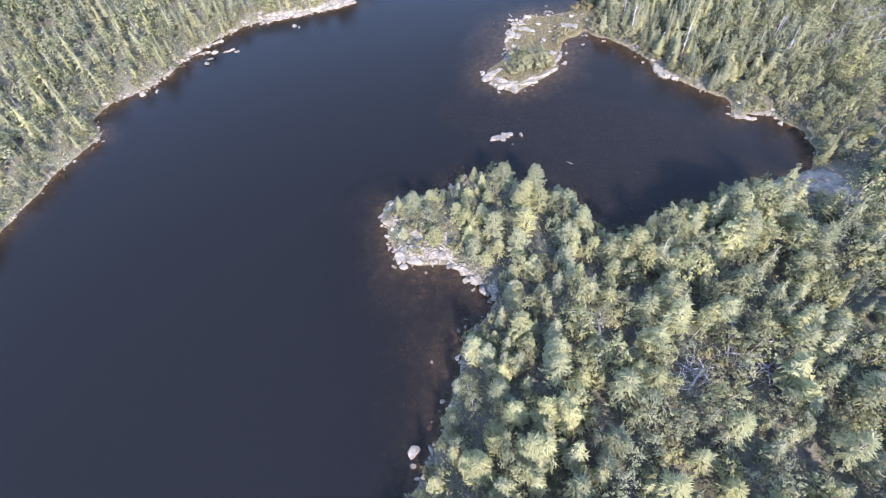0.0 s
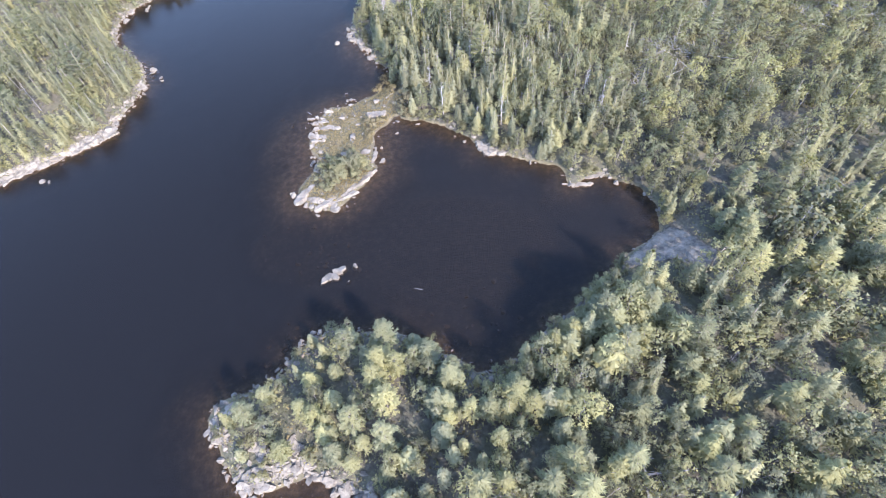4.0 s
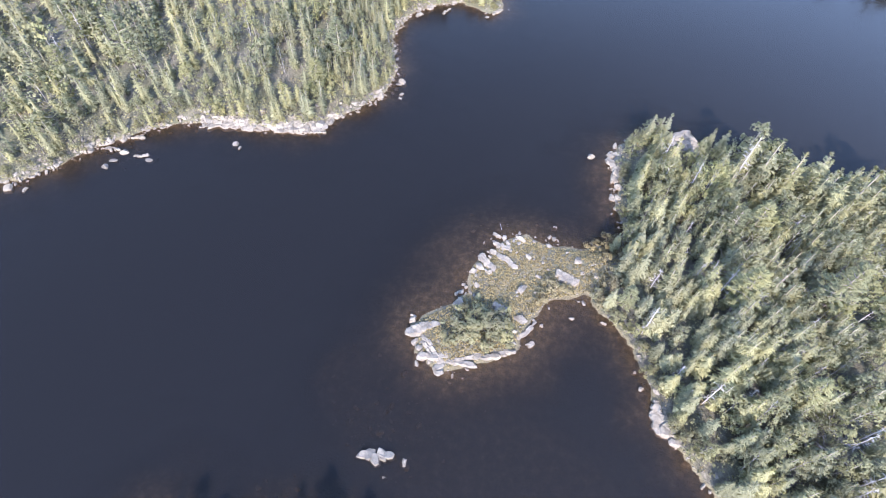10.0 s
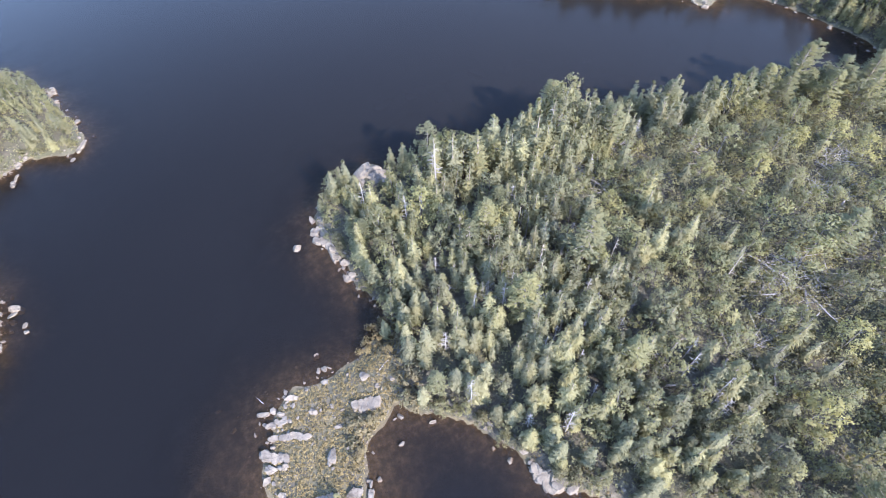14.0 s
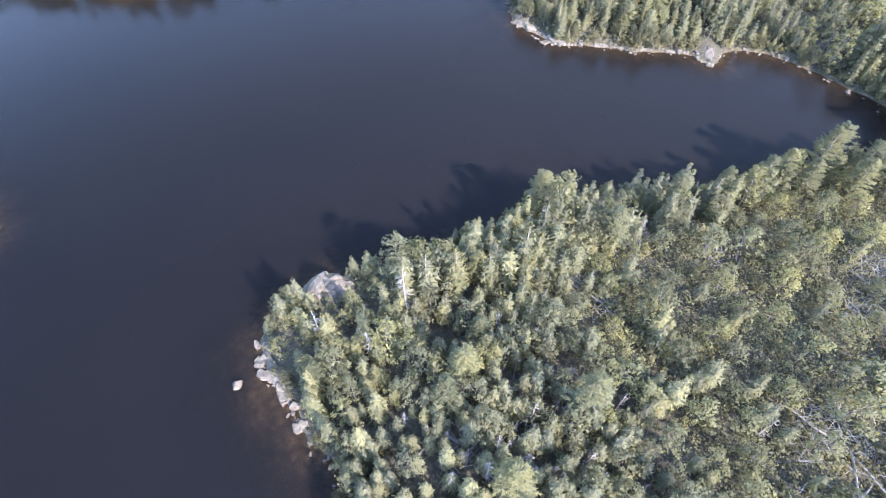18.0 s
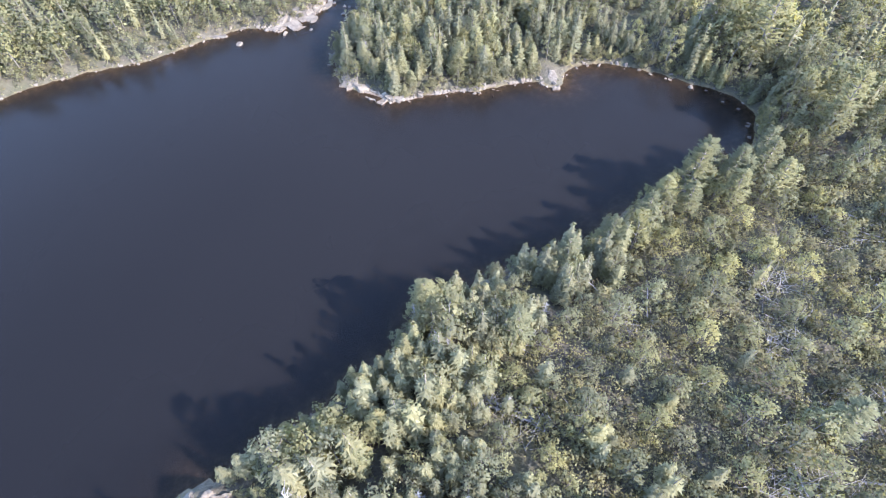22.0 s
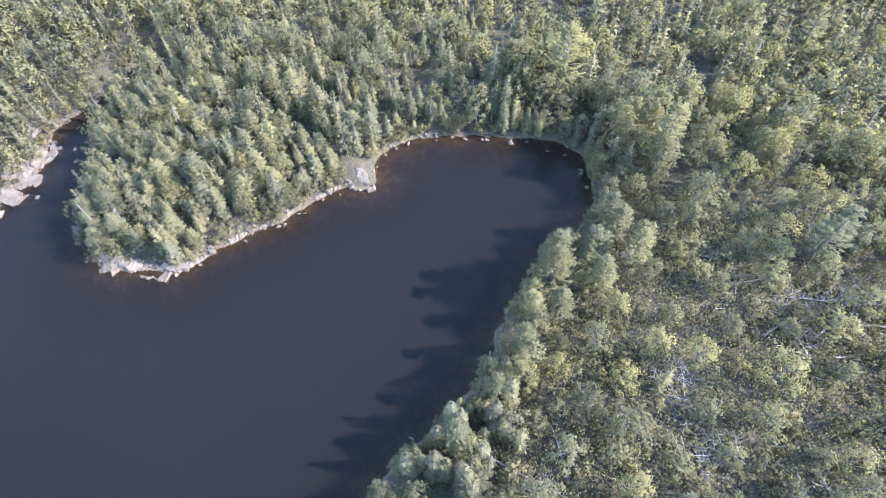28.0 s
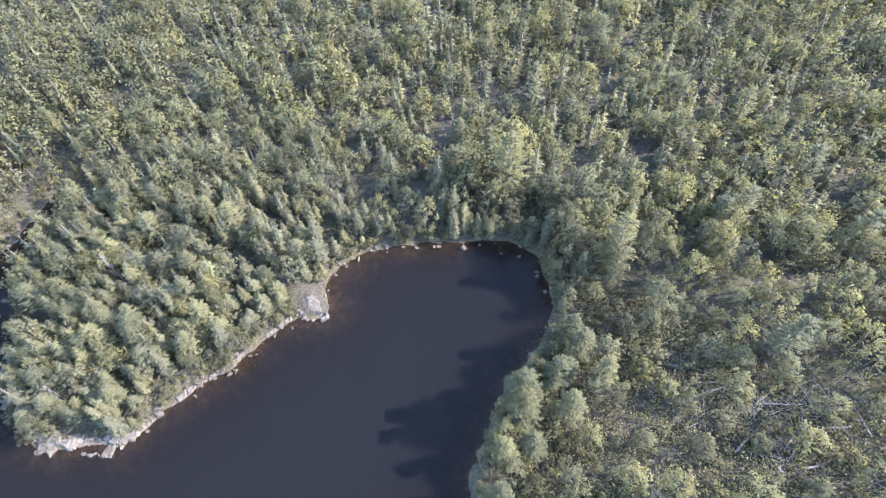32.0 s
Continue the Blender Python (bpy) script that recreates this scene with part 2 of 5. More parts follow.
ISLET = [(21, 95.2), (19.3, 94.2), (17.2, 92.5), (15.5, 90), (15, 87), (14.4, 83.6), (11, 81), (7.2, 78.2), (4.6, 78.6), (2.2, 81), (1.2, 82.4), (3, 84.6), (5.4, 87), (6, 90), (5.2, 93),
         (7, 96), (8, 99), (11, 101), (17, 101.6), (21, 103)]
CAPE = [(23.6, 105), (24, 108), (22.2, 112), (22, 116), (20.4, 120), (19.8, 124), (21.8, 127.6), (25, 129.8), (29, 131), (34, 129.4), (40, 128.8), (46, 128.2), (52, 127.6), (60, 129.6), (68, 127.6),
        (75, 125.2), (83, 121.6), (91, 120.8), (99, 119.8), (105, 117.2)]
COVE = [(110, 115.8), (114.5, 115.3), (119, 117), (123, 120), (124, 125), (122.6, 130), (120.6, 136), (119, 140), (117, 144), (113, 147), (109.5, 147.2), (105.8, 145.4), (104.3, 149.8),
        (100, 152.5), (96, 154.5), (92, 158), (88, 160.5), (83.6, 163)]
POINT_NE = [(83, 167), (80.4, 172), (82.6, 176), (85, 180), (88, 183), (92, 185), (98, 189), (104, 193), (112, 193), (119, 195), (118, 197.8), (111, 197.5), (104, 198), (98, 198.4), (93, 196),
            (87, 194.5), (82, 196), (78, 200)]
NORTH = [(70, 202), (60, 203.8), (50, 208.3), (38, 211.8), (27, 211), (14, 213.5), (6, 219), (-8, 226), (-30, 238), (-80, 262), (-300, 330)]
WEST = [(-120, -60), (-84, 10), (-75, 42), (-71.5, 54), (-69.5, 62), (-66, 69.5), (-69, 74), (-66.5, 80), (-61, 84), (-57, 92), (-52, 99), (-46, 103.8), (-38, 106), (-29, 108.5), (-25.8, 113),
        (-21.4, 121.5), (-21.6, 129), (-26, 138), (-26.6, 145), (-24, 152), (-18, 156), (-12, 154.5), (-10, 157.5), (-12.5, 164), (-15.4, 172), (-19, 177), (-25, 183), (-40, 184),
        (-60, 190), (-110, 215), (-300, 290)]


def smooth(points, step=1.2):
    """A curve through the points, with the small ins and outs of a natural shore."""
    p = np.array(points, float)
    p = np.vstack([2 * p[0] - p[1], p, 2 * p[-1] - p[-2]])
    out = []
    for a, b, c, d in zip(p[:-3], p[1:-2], p[2:-1], p[3:]):
        count = int(min(12, max(1, np.linalg.norm(c - b) / step)))
        for k in range(count):
            s = k / count
            out.append(0.5 * (2 * b + (c - a) * s + (2 * a - 5 * b + 4 * c - d) * s**2 + (3 * b - a - 3 * c + d) * s**3))
    out.append(p[-2])
    out = np.array(out)
    for q in out:
        v = Vector((q[0], q[1], 0))
        q += 0.9 * np.array([noise.noise(v * 0.45), noise.noise(v * 0.45 + Vector((31, 7, 0)))])
    return out


MAIN_SHORE = smooth(SOUTH_POINT + BAY + ISLET + CAPE + COVE + POINT_NE + NORTH)
WEST_SHORE = smooth(WEST)
MAIN_LAND = np.vstack([MAIN_SHORE, [(-300, 3000), (3000, 3000), (3000, -3000), (-14, -3000)]])
WEST_LAND = np.vstack([WEST_SHORE, [(-3000, 500), (-3000, -3000), (-120, -3000)]])


def shore_distance(x, y):
    """Metres to the nearest shore, positive on land."""
    x, y = np.asarray(x, float).ravel(), np.asarray(y, float).ravel()
    best, inside = np.full(x.shape, 1e9), np.zeros(x.shape, bool)
    for poly in (MAIN_LAND, WEST_LAND):
        for (ax, ay), (bx, by) in zip(poly, np.roll(poly, -1, 0)):
            dx, dy = bx - ax, by - ay
            s = np.clip(((x - ax) * dx + (y - ay) * dy) / (dx * dx + dy * dy + 1e-9), 0, 1)
            best = np.minimum(best, (x - ax - s * dx) ** 2 + (y - ay - s * dy) ** 2)
            if ay != by:
                inside ^= ((ay > y) != (by > y)) & (x < ax + (y - ay) / (by - ay) * dx)
    return np.where(inside, 1, -1) * np.sqrt(best)


def waves(x, y, seed, size):
    """Smooth hills and hollows between about -1 and 1, of the given size in metres."""
    rng = np.random.default_rng(seed)
    total = np.zeros(np.shape(x))
    for k in range(6):
        a, ph, f = rng.uniform(0, 6.28), rng.uniform(0, 6.28), rng.uniform(0.7, 1.7) * 6.28 / size
        total = total + np.sin((x * math.cos(a) + y * math.sin(a)) * f + ph + 1.3 * np.sin((x * math.sin(a) - y * math.cos(a)) * f * 0.6 + k))
    return total / 3.2


def near(x, y, cx, cy, r):
    return np.exp(-((x - cx) ** 2 + (y - cy) ** 2) / (r * r))


def ground_height(x, y, d=None):
    x, y = np.asarray(x, float), np.asarray(y, float)
    d = shore_distance(x, y).reshape(x.shape) if d is None else d
    low = np.clip(near(x, y, 11, 92, 10) * 1.4, 0, 1)
    marsh = np.clip(1.5 * near(x, y, 13, 95.5, 6.5), 0, 1)
    rise = 0.75 * (1 - np.exp(-d.clip(0) / 1.3)) * (1 - 0.55 * low) * (1 - 0.62 * marsh) + (1 - low) * (2.4 * (1 - np.exp(-d.clip(0) / 16)))
    rise += (0.45 * waves(x, y, 1, 14) + 0.16 * waves(x, y, 2, 4.5)) * (1 - np.exp(-d.clip(0) / 5)) * (1 - 0.8 * low)
    rise += 2.4 * near(x, y, 30, 129.6, 3.2) * np.clip(d / 1.3, 0, 1)
    shoal = near(x, y, 4, 72, 8) + near(x, y, -3, 74, 7) + 0.8 * near(x, y, 20, 56, 9) + 1.0 * near(x, y, 30, 64, 18) + 0.7 * near(x, y, 112, 132, 13) + 0.8 * near(x, y, 14, 70, 12) + 0.5 * near(x, y, -9, 26, 9)
    depth = (0.21 + 0.05 * waves(x, y, 5, 9)) * (-d).clip(0) * (1 - 0.62 * np.clip(1.6 * near(x, y, 9, 92, 15) + near(x, y, -9, 32, 12) + near(x, y, 19, 118, 6) + 0.8 * near(x, y, 112, 146, 9), 0, 1))
    depth = np.minimum(depth, 3.2 - 2.4 * np.clip(shoal, 0, 1)) + 0.06 * waves(x, y, 3, 2.6) * np.clip(-d / 2, 0, 1)
    return np.where(d > 0, rise, -depth)


def mesh_of(name, verts, faces, materials, which=None, soft=False, normals=None, values=None):
    """A mesh from arrays; faces are rows of three or four corners, normals and values belong to the corners' points."""
    verts, faces = np.asarray(verts, np.float32), np.asarray(faces, np.int32)
    me = bpy.data.meshes.new(name)
    me.vertices.add(len(verts))
    me.vertices.foreach_set("co", verts.ravel())
    me.loops.add(faces.size)
    me.loops.foreach_set("vertex_index", faces.ravel())
    me.polygons.add(len(faces))
    me.polygons.foreach_set("loop_start", np.arange(0, faces.size, faces.shape[1], dtype=np.int32))
    for mat in materials:
        me.materials.append(mat)
    if which is not None:
        me.polygons.foreach_set("material_index", np.asarray(which, np.int32))
    me.polygons.foreach_set("use_smooth", np.full(len(faces), soft or normals is not None))
    me.update()
    me.validate()
    if normals is not None:
        me.attributes.new("custom_normal", "FLOAT_VECTOR", "POINT").data.foreach_set("vector", np.asarray(normals, np.float32).ravel())
    for key, numbers in (values or {}).items():
        me.attributes.new(key, "FLOAT", "POINT").data.foreach_set("value", np.asarray(numbers, np.float32).ravel())
    me.update()
    return me


def grid_faces(nx, ny):
    i = (np.arange(ny - 1)[:, None] * nx + np.arange(nx - 1)[None]).ravel()
    return np.stack([i, i + 1, i + nx + 1, i + nx], 1)


def axis_of(a, b, step, far):
    inner = np.arange(a, b + step / 2, step)
    out = step * 1.22 ** np.arange(1, 60)
    out = np.cumsum(out)
    out = out[out < far]
    return np.concatenate([(a - out)[::-1], inner, b + out])


# ---- ground and lake ----
gx, gy = axis_of(-80, 130, 0.9, 2400), axis_of(4, 216, 0.9, 2400)
XX, YY = np.meshgrid(gx, gy)
DD = shore_distance(XX, YY).reshape(XX.shape)
ZZ = ground_height(XX, YY, DD)
ground = new("ground", mesh_of("ground", np.stack([XX, YY, ZZ], -1).reshape(-1, 3), grid_faces(len(gx), len(gy)), [GROUND], soft=True))
tagged(ground, "rolling forest floor, stony shores and brown lake bed", "ground", kind="structure")
wx, wy = axis_of(-80, 130, 2.0, 2400), axis_of(4, 216, 2.0, 2400)
WX, WY = np.meshgrid(wx, wy)
water_depth = -ground_height(WX, WY)
water = new("water", mesh_of("water", np.stack([WX, WY, 0 * WX], -1).reshape(-1, 3), grid_faces(len(wx), len(wy)), [WATER], values={"depth": water_depth.clip(0)}))
tagged(water, "calm dark peat-stained lake water with faint ripples", "water", kind="structure")


def height_at(x, y):
    """The ground's height, read between the corners of its sheet."""
    x, y = np.asarray(x, float), np.asarray(y, float)
    i, j = np.clip(np.searchsorted(gx, x) - 1, 0, len(gx) - 2), np.clip(np.searchsorted(gy, y) - 1, 0, len(gy) - 2)
    s, t = (x - gx[i]) / (gx[i + 1] - gx[i]), (y - gy[j]) / (gy[j + 1] - gy[j])
    return (ZZ[j, i] * (1 - s) + ZZ[j, i + 1] * s) * (1 - t) + (ZZ[j + 1, i] * (1 - s) + ZZ[j + 1, i + 1] * s) * t


def distance_at(x, y):
    x, y = np.asarray(x, float), np.asarray(y, float)
    i, j = np.clip(np.searchsorted(gx, x) - 1, 0, len(gx) - 2), np.clip(np.searchsorted(gy, y) - 1, 0, len(gy) - 2)
    s, t = (x - gx[i]) / (gx[i + 1] - gx[i]), (y - gy[j]) / (gy[j + 1] - gy[j])
    return (DD[j, i] * (1 - s) + DD[j, i + 1] * s) * (1 - t) + (DD[j + 1, i] * (1 - s) + DD[j + 1, i + 1] * s) * t

# ---- trees: shapes ----


def tube(path, radii, sides=5):
    """A tapered limb along a path, as triangles."""
    path = np.asarray(path, float)
    verts, faces = [], []
    for k, (p, r) in enumerate(zip(path, radii)):
        way = Vector(path[min(k + 1, len(path) - 1)] - path[max(k - 1, 0)]).normalized()
        side = way.orthogonal().normalized()
        over = way.cross(side)
        for a in range(sides):
            c, s = math.cos(6.2832 * a / sides), math.sin(6.2832 * a / sides)
            verts.append([p[i] + r * (c * side[i] + s * over[i]) for i in range(3)])
    for k in range(len(path) - 1):
        for a in range(sides):
            i, j = k * sides + a, k * sides + (a + 1) % sides
            faces += [(i, j, j + sides), (i, j + sides, i + sides)]
    return np.array(verts), np.array(faces)


def joined(pieces):
    """Pieces of points and faces, with or without normals, as one."""
    verts, faces, normals, base = [], [], [], 0
    for v, f, *n in pieces:
        verts.append(v)
        faces.append(np.asarray(f) + base)
        normals += n
        base += len(v)
    if len(normals) < len(verts):
        return np.concatenate(verts), np.concatenate(faces)
    return np.concatenate(verts), np.concatenate(faces), np.concatenate(normals)


def leaves(corners, normals):
    """Three-cornered leaves or sprays, each turned so that its face agrees with the way its crown bulges."""
    flat = np.cross(corners[:, 1] - corners[:, 0], corners[:, 2] - corners[:, 0])
    wrong = (flat * normals).sum(1) < 0
    corners[wrong] = corners[wrong][:, [0, 2, 1]]
    normals = normals / (np.linalg.norm(normals, axis=1, keepdims=True) + 1e-9)
    return corners.reshape(-1, 3), np.arange(3 * len(corners)).reshape(-1, 3), np.repeat(normals, 3, 0)


def ball(level):
    bm = bmesh.new()
    bmesh.ops.create_icosphere(bm, subdivisions=level, radius=1.0)
    v = np.array([p.co[:] for p in bm.verts])
    f = np.array([[p.index for p in q.verts] for q in bm.faces])
    bm.free()
    return v, f


def masses(rng, centres, radii, count):
    """The dense inside of a leafy crown: larger, random leaf sprays near the middle of each clump."""
    n = len(centres) * count
    c, r = np.repeat(np.asarray(centres, float), count, 0), np.repeat(np.asarray(radii, float), count)[:, None]
    p = c + rng.normal(0, 0.28, (n, 3)) * r
    u, w = rng.normal(0, 1, (n, 3)), rng.normal(0, 1, (n, 3))
    u, w = u / np.linalg.norm(u, axis=1, keepdims=True), w / np.linalg.norm(w, axis=1, keepdims=True)
    out = p - np.mean(centres, 0) * [1, 1, 0.8]
    out = out / (np.linalg.norm(out, axis=1, keepdims=True) + 1e-9) * 0.6 + [0, 0, 0.6] + rng.normal(0, 0.35, (n, 3))
    return [leaves(np.stack([p - 0.38 * r * u, p + 0.38 * r * w, p + 0.28 * r * (u - w)], 1), out)]


def ragged_cone(rng, tall, wide, rings, sides, foot=0.06):
    """The dense inside of a conifer's crown."""
    v, f = [], []
    for k in range(rings):
        u = k / rings
        for s in range(sides):
            a = 6.2832 * (s + 0.5 * (k % 2)) / sides
            r = wide * (1 - u) ** 0.7 * rng.uniform(0.08, 0.38)
            v.append((r * math.cos(a), r * math.sin(a), tall * (foot + (0.82 - foot) * u) + rng.uniform(-0.2, 0.2)))
    v.append((0, 0, tall * 0.84))
    for k in range(rings - 1):
        for s in range(sides):
            i, j = k * sides + s, k * sides + (s + 1) % sides
            f += [(i, j, i + sides), (j, j + sides, i + sides)]
    f += [((rings - 1) * sides + s, (rings - 1) * sides + (s + 1) % sides, rings * sides) for s in range(sides)]
    v = np.array(v)
    out = v * [1, 1, 0] / (np.linalg.norm(v[:, :2], axis=1, keepdims=True) + 1e-6) * 0.5 + [0, 0, 0.9]
    return v, np.array(f), out / np.linalg.norm(out, axis=1, keepdims=True)


def sprays(rng, at, ways, length, width, droop):
    """Small flat sprays of needles or leaves: from each place outwards, fanned and bent down at the tip."""
    at, ways = np.asarray(at, float), np.asarray(ways, float)
    n = len(at)
    ways = ways / np.linalg.norm(ways, axis=1, keepdims=True)
    side = np.cross(ways, [0, 0, 1.0]) + 1e-6
    side /= np.linalg.norm(side, axis=1, keepdims=True)
    length, width = np.broadcast_to(length, n)[:, None], np.broadcast_to(width, n)[:, None]
    tip = at + ways * length + [0, 0, -1.0] * length * droop
    fan = rng.uniform(0.5, 1.3, (n, 2))
    v = np.stack([at, tip - side * width * fan[:, :1] - ways * length * 0.25 * rng.uniform(0, 1, (n, 1)), tip + side * width * fan[:, 1:]], 1)
    return leaves(v, [0, 0, 0.8] + 0.5 * ways * [1, 1, 0] + rng.normal(0, 0.22, (n, 3)))


def fronds(rng, at, ways, length, pairs, droop, spread=0.55, bulge=0.28):
    """Conifer boughs: a tapering midrib of needles with pairs of side twigs, swept forwards and drooping."""
    at, ways, length = np.asarray(at, float), np.asarray(ways, float), np.asarray(length, float)[:, None]
    n = len(at)
    ways = ways / np.linalg.norm(ways, axis=1, keepdims=True)
    side = np.cross(ways, [0, 0, 1.0]) + 1e-6
    side /= np.linalg.norm(side, axis=1, keepdims=True)
    out = [0, 0, 0.9] + bulge * ways * [1, 1, 0.3]

    def along(u):
        return at + ways * length * u - [0, 0, 1.0] * length * droop * u * u

    v = [np.stack([along(0.05) - side * 0.12 * length, along(0.05) + side * 0.12 * length, along(rng.uniform(0.9, 1.1, (n, 1)))], 1)]
    normals = [out + rng.normal(0, 0.25, (n, 3))]
    for k in range(pairs):
        u = 0.16 + 0.62 * (k + rng.uniform(-0.25, 0.25, (n, 1))) / max(1, pairs - 0.3)
        for hand in (-1, 1):
            run = length * (0.62 - 0.42 * u) * rng.uniform(0.65, 1.25, (n, 1))
            tip = along(u) + (ways * 0.75 + hand * side * spread * 1.6) * run - [0, 0, 1.0] * run * (droop + 0.12)
            v.append(np.stack([along(u - 0.08), along(u + 0.20), tip], 1))
            normals.append(out + 0.22 * hand * side + rng.normal(0, 0.27, (n, 3)))
    return leaves(np.concatenate(v), np.concatenate(normals))


def spruce_shape(rng, tall, wide, levels, arms, pairs, core=(6, 6), foot=0.05, ragged=0.40, bulge=0.30):
    """A narrow conifer: drooping boughs in whorls round a straight stem, closer and shorter to the top."""
    lean = rng.normal(0, 0.012, 2) * tall
    trunk = tube([(0, 0, -0.4), (lean[0] * 0.5, lean[1] * 0.5, tall * 0.5), (0, 0, tall * 0.98)], (0.020 * tall, 0.013 * tall, 0.004 * tall), 4)
    at, ways, length = [], [], []
    for k in range(levels):
        u = max(0, (k + rng.uniform(-0.3, 0.3)) / levels)
        z = tall * (foot + (0.97 - foot) * u)
        reach = wide * (1 - u) ** 0.62 * (0.66 + 0.34 * min(1, u * 5)) + 0.08 * wide
        number = arms if u < 0.7 else max(4, arms - 2)
        for b in range(number):
            a = 6.2832 * (b + rng.uniform(-0.35, 0.35)) / number + k * 1.9
            at.append([0, 0, z + rng.uniform(-0.06, 0.06) * tall / 5])
            ways.append([math.cos(a), math.sin(a), rng.uniform(-0.12, 0.16) + 0.55 * u * u])
            length.append(reach * rng.uniform(1 - ragged, 1 + ragged * 0.55))
    at += [[0, 0, tall * 0.90]] * 3
    ways += [[0.13, 0, 1], [-0.1, 0.12, 1], [0, -0.13, 1]]
    length += [tall * 0.12] * 3
    return trunk, joined([fronds(rng, at, ways, length, pairs, 0.20, 0.55, bulge), ragged_cone(rng, tall, wide, *core, foot)])


def tufts(rng, centres, radii, count, size, flat=0.8, middle=None, bulge=0.34):
    """Clumps of small leaves: leaves scattered over the outside of little balls, facing out of clump and crown."""
    n = len(centres) * count
    c = np.repeat(np.asarray(centres, float), count, 0)
    r = np.repeat(np.asarray(radii, float), count)[:, None]
    d = rng.normal(0, 1, (n, 3))
    d[:, 2] += 0.25
    d /= np.linalg.norm(d, axis=1, keepdims=True)
    p = c + d * r * rng.uniform(0.45, 1.15, (n, 1)) * [1, 1, flat]
    normal = d + rng.normal(0, 0.5, (n, 3)) + [0, 0, 0.3]
    normal /= np.linalg.norm(normal, axis=1, keepdims=True)
    u = np.cross(normal, rng.normal(0, 1, (n, 3)))
    u /= np.linalg.norm(u, axis=1, keepdims=True) + 1e-9
    w = np.cross(normal, u)
    s = size * rng.uniform(0.55, 1.35, (n, 1))
    crown = d if middle is None else (p - middle) / (np.linalg.norm(p - middle, axis=1, keepdims=True) + 1e-9)
    return leaves(np.stack([p - u * s, p + u * s * 0.6 - w * s * 0.8, p + u * s * 0.5 + w * s * 0.9], 1), 0.25 * d + bulge * crown + 0.28 * normal + [0, 0, 0.6])


def broad_shape(rng, tall, wide, clumps, count, size, inner, bulge=0.34):
    """A small broadleaf tree: a leaning stem with rising limbs and an oval crown of many leaf clumps."""
    lean = rng.normal(0, 0.04, 2) * tall
    limbs = [tube([(0, 0, -0.4), (lean[0] * 0.4, lean[1] * 0.4, tall * 0.45), (lean[0], lean[1], tall * 0.8)], (0.013 * tall, 0.009 * tall, 0.003 * tall), 4)]
    centres, radii = [], []
    for k in range(clumps):
        u = (k + 0.5) / clumps
        z = tall * (0.24 + 0.70 * u)
        reach = wide * math.sin(math.pi * min(0.97, 0.24 + 0.74 * u)) ** 0.7 * rng.uniform(0.15, 1.0) ** 0.6
        a = k * 2.4 + rng.uniform(-0.6, 0.6)
        c = np.array([lean[0] * u + reach * math.cos(a), lean[1] * u + reach * math.sin(a), z + rng.uniform(-0.25, 0.25)])
        centres.append(c)
        radii.append(wide * rng.uniform(0.24, 0.42) * (20 / clumps) ** 0.5)
        if k % 4 == 0:
            foot = np.array([lean[0] * u * 0.7, lean[1] * u * 0.7, z - 0.16 * tall])
            limbs.append(tube([foot, c], (0.007 * tall, 0.002 * tall), 3))
    middle = np.array([lean[0] * 0.5, lean[1] * 0.5, tall * 0.5])
    return joined(limbs), joined([tufts(rng, centres, radii, count, size, 1.0, middle, bulge), *masses(rng, centres, np.array(radii), inner)])


def pine_shape(rng, tall, wide, whorls, arms, plumes, pairs, size):
    """A white pine: uneven tiers of level boughs, each with plumes of needles turned up at their ends."""
    limbs = [tube([(0, 0, -0.4), (0, 0.05, tall * 0.5), (0.05, 0, tall * 0.96)], (0.020 * tall, 0.013 * tall, 0.004 * tall), 5)]
    at, ways, length = [], [], []
    for k in range(whorls):
        u = k / (whorls - 1)
        z = tall * (0.22 + 0.74 * u)
        for b in range(arms):
            a = 6.2832 * (b + rng.uniform(-0.35, 0.35)) / arms + k * 1.3
            reach = wide * (1 - u) ** 0.7 * (0.7 + 0.3 * min(1, 4 * u)) * rng.uniform(0.5, 1.2) + 0.15
            way = np.array([math.cos(a), math.sin(a), 0.08 + 0.35 * u])
            foot = np.array([0, 0, z + rng.uniform(-0.15, 0.15)])
            if b % 2:
                limbs.append(tube([foot, foot + way * reach * 0.9], (0.006 * tall, 0.003 * tall), 3))
            for s in range(plumes):
                f = 0.25 + 0.7 * (s + rng.uniform(0, 1)) / plumes
                turn = rng.choice([-0.7, 0.0, 0.7])
                at.append(foot + way * reach * f + rng.normal(0, 0.06, 3))
                ways.append(way + np.array([-math.sin(a), math.cos(a), 0]) * turn + [0, 0, 0.12] + rng.normal(0, 0.12, 3))
                length.append(size * rng.uniform(0.7, 1.3) * (1.15 - 0.4 * f))
    return joined(limbs), joined([fronds(rng, at, ways, length, pairs, 0.02, 0.45, 0.25), ragged_cone(rng, tall, wide * 0.6, 5, 5, 0.25)])


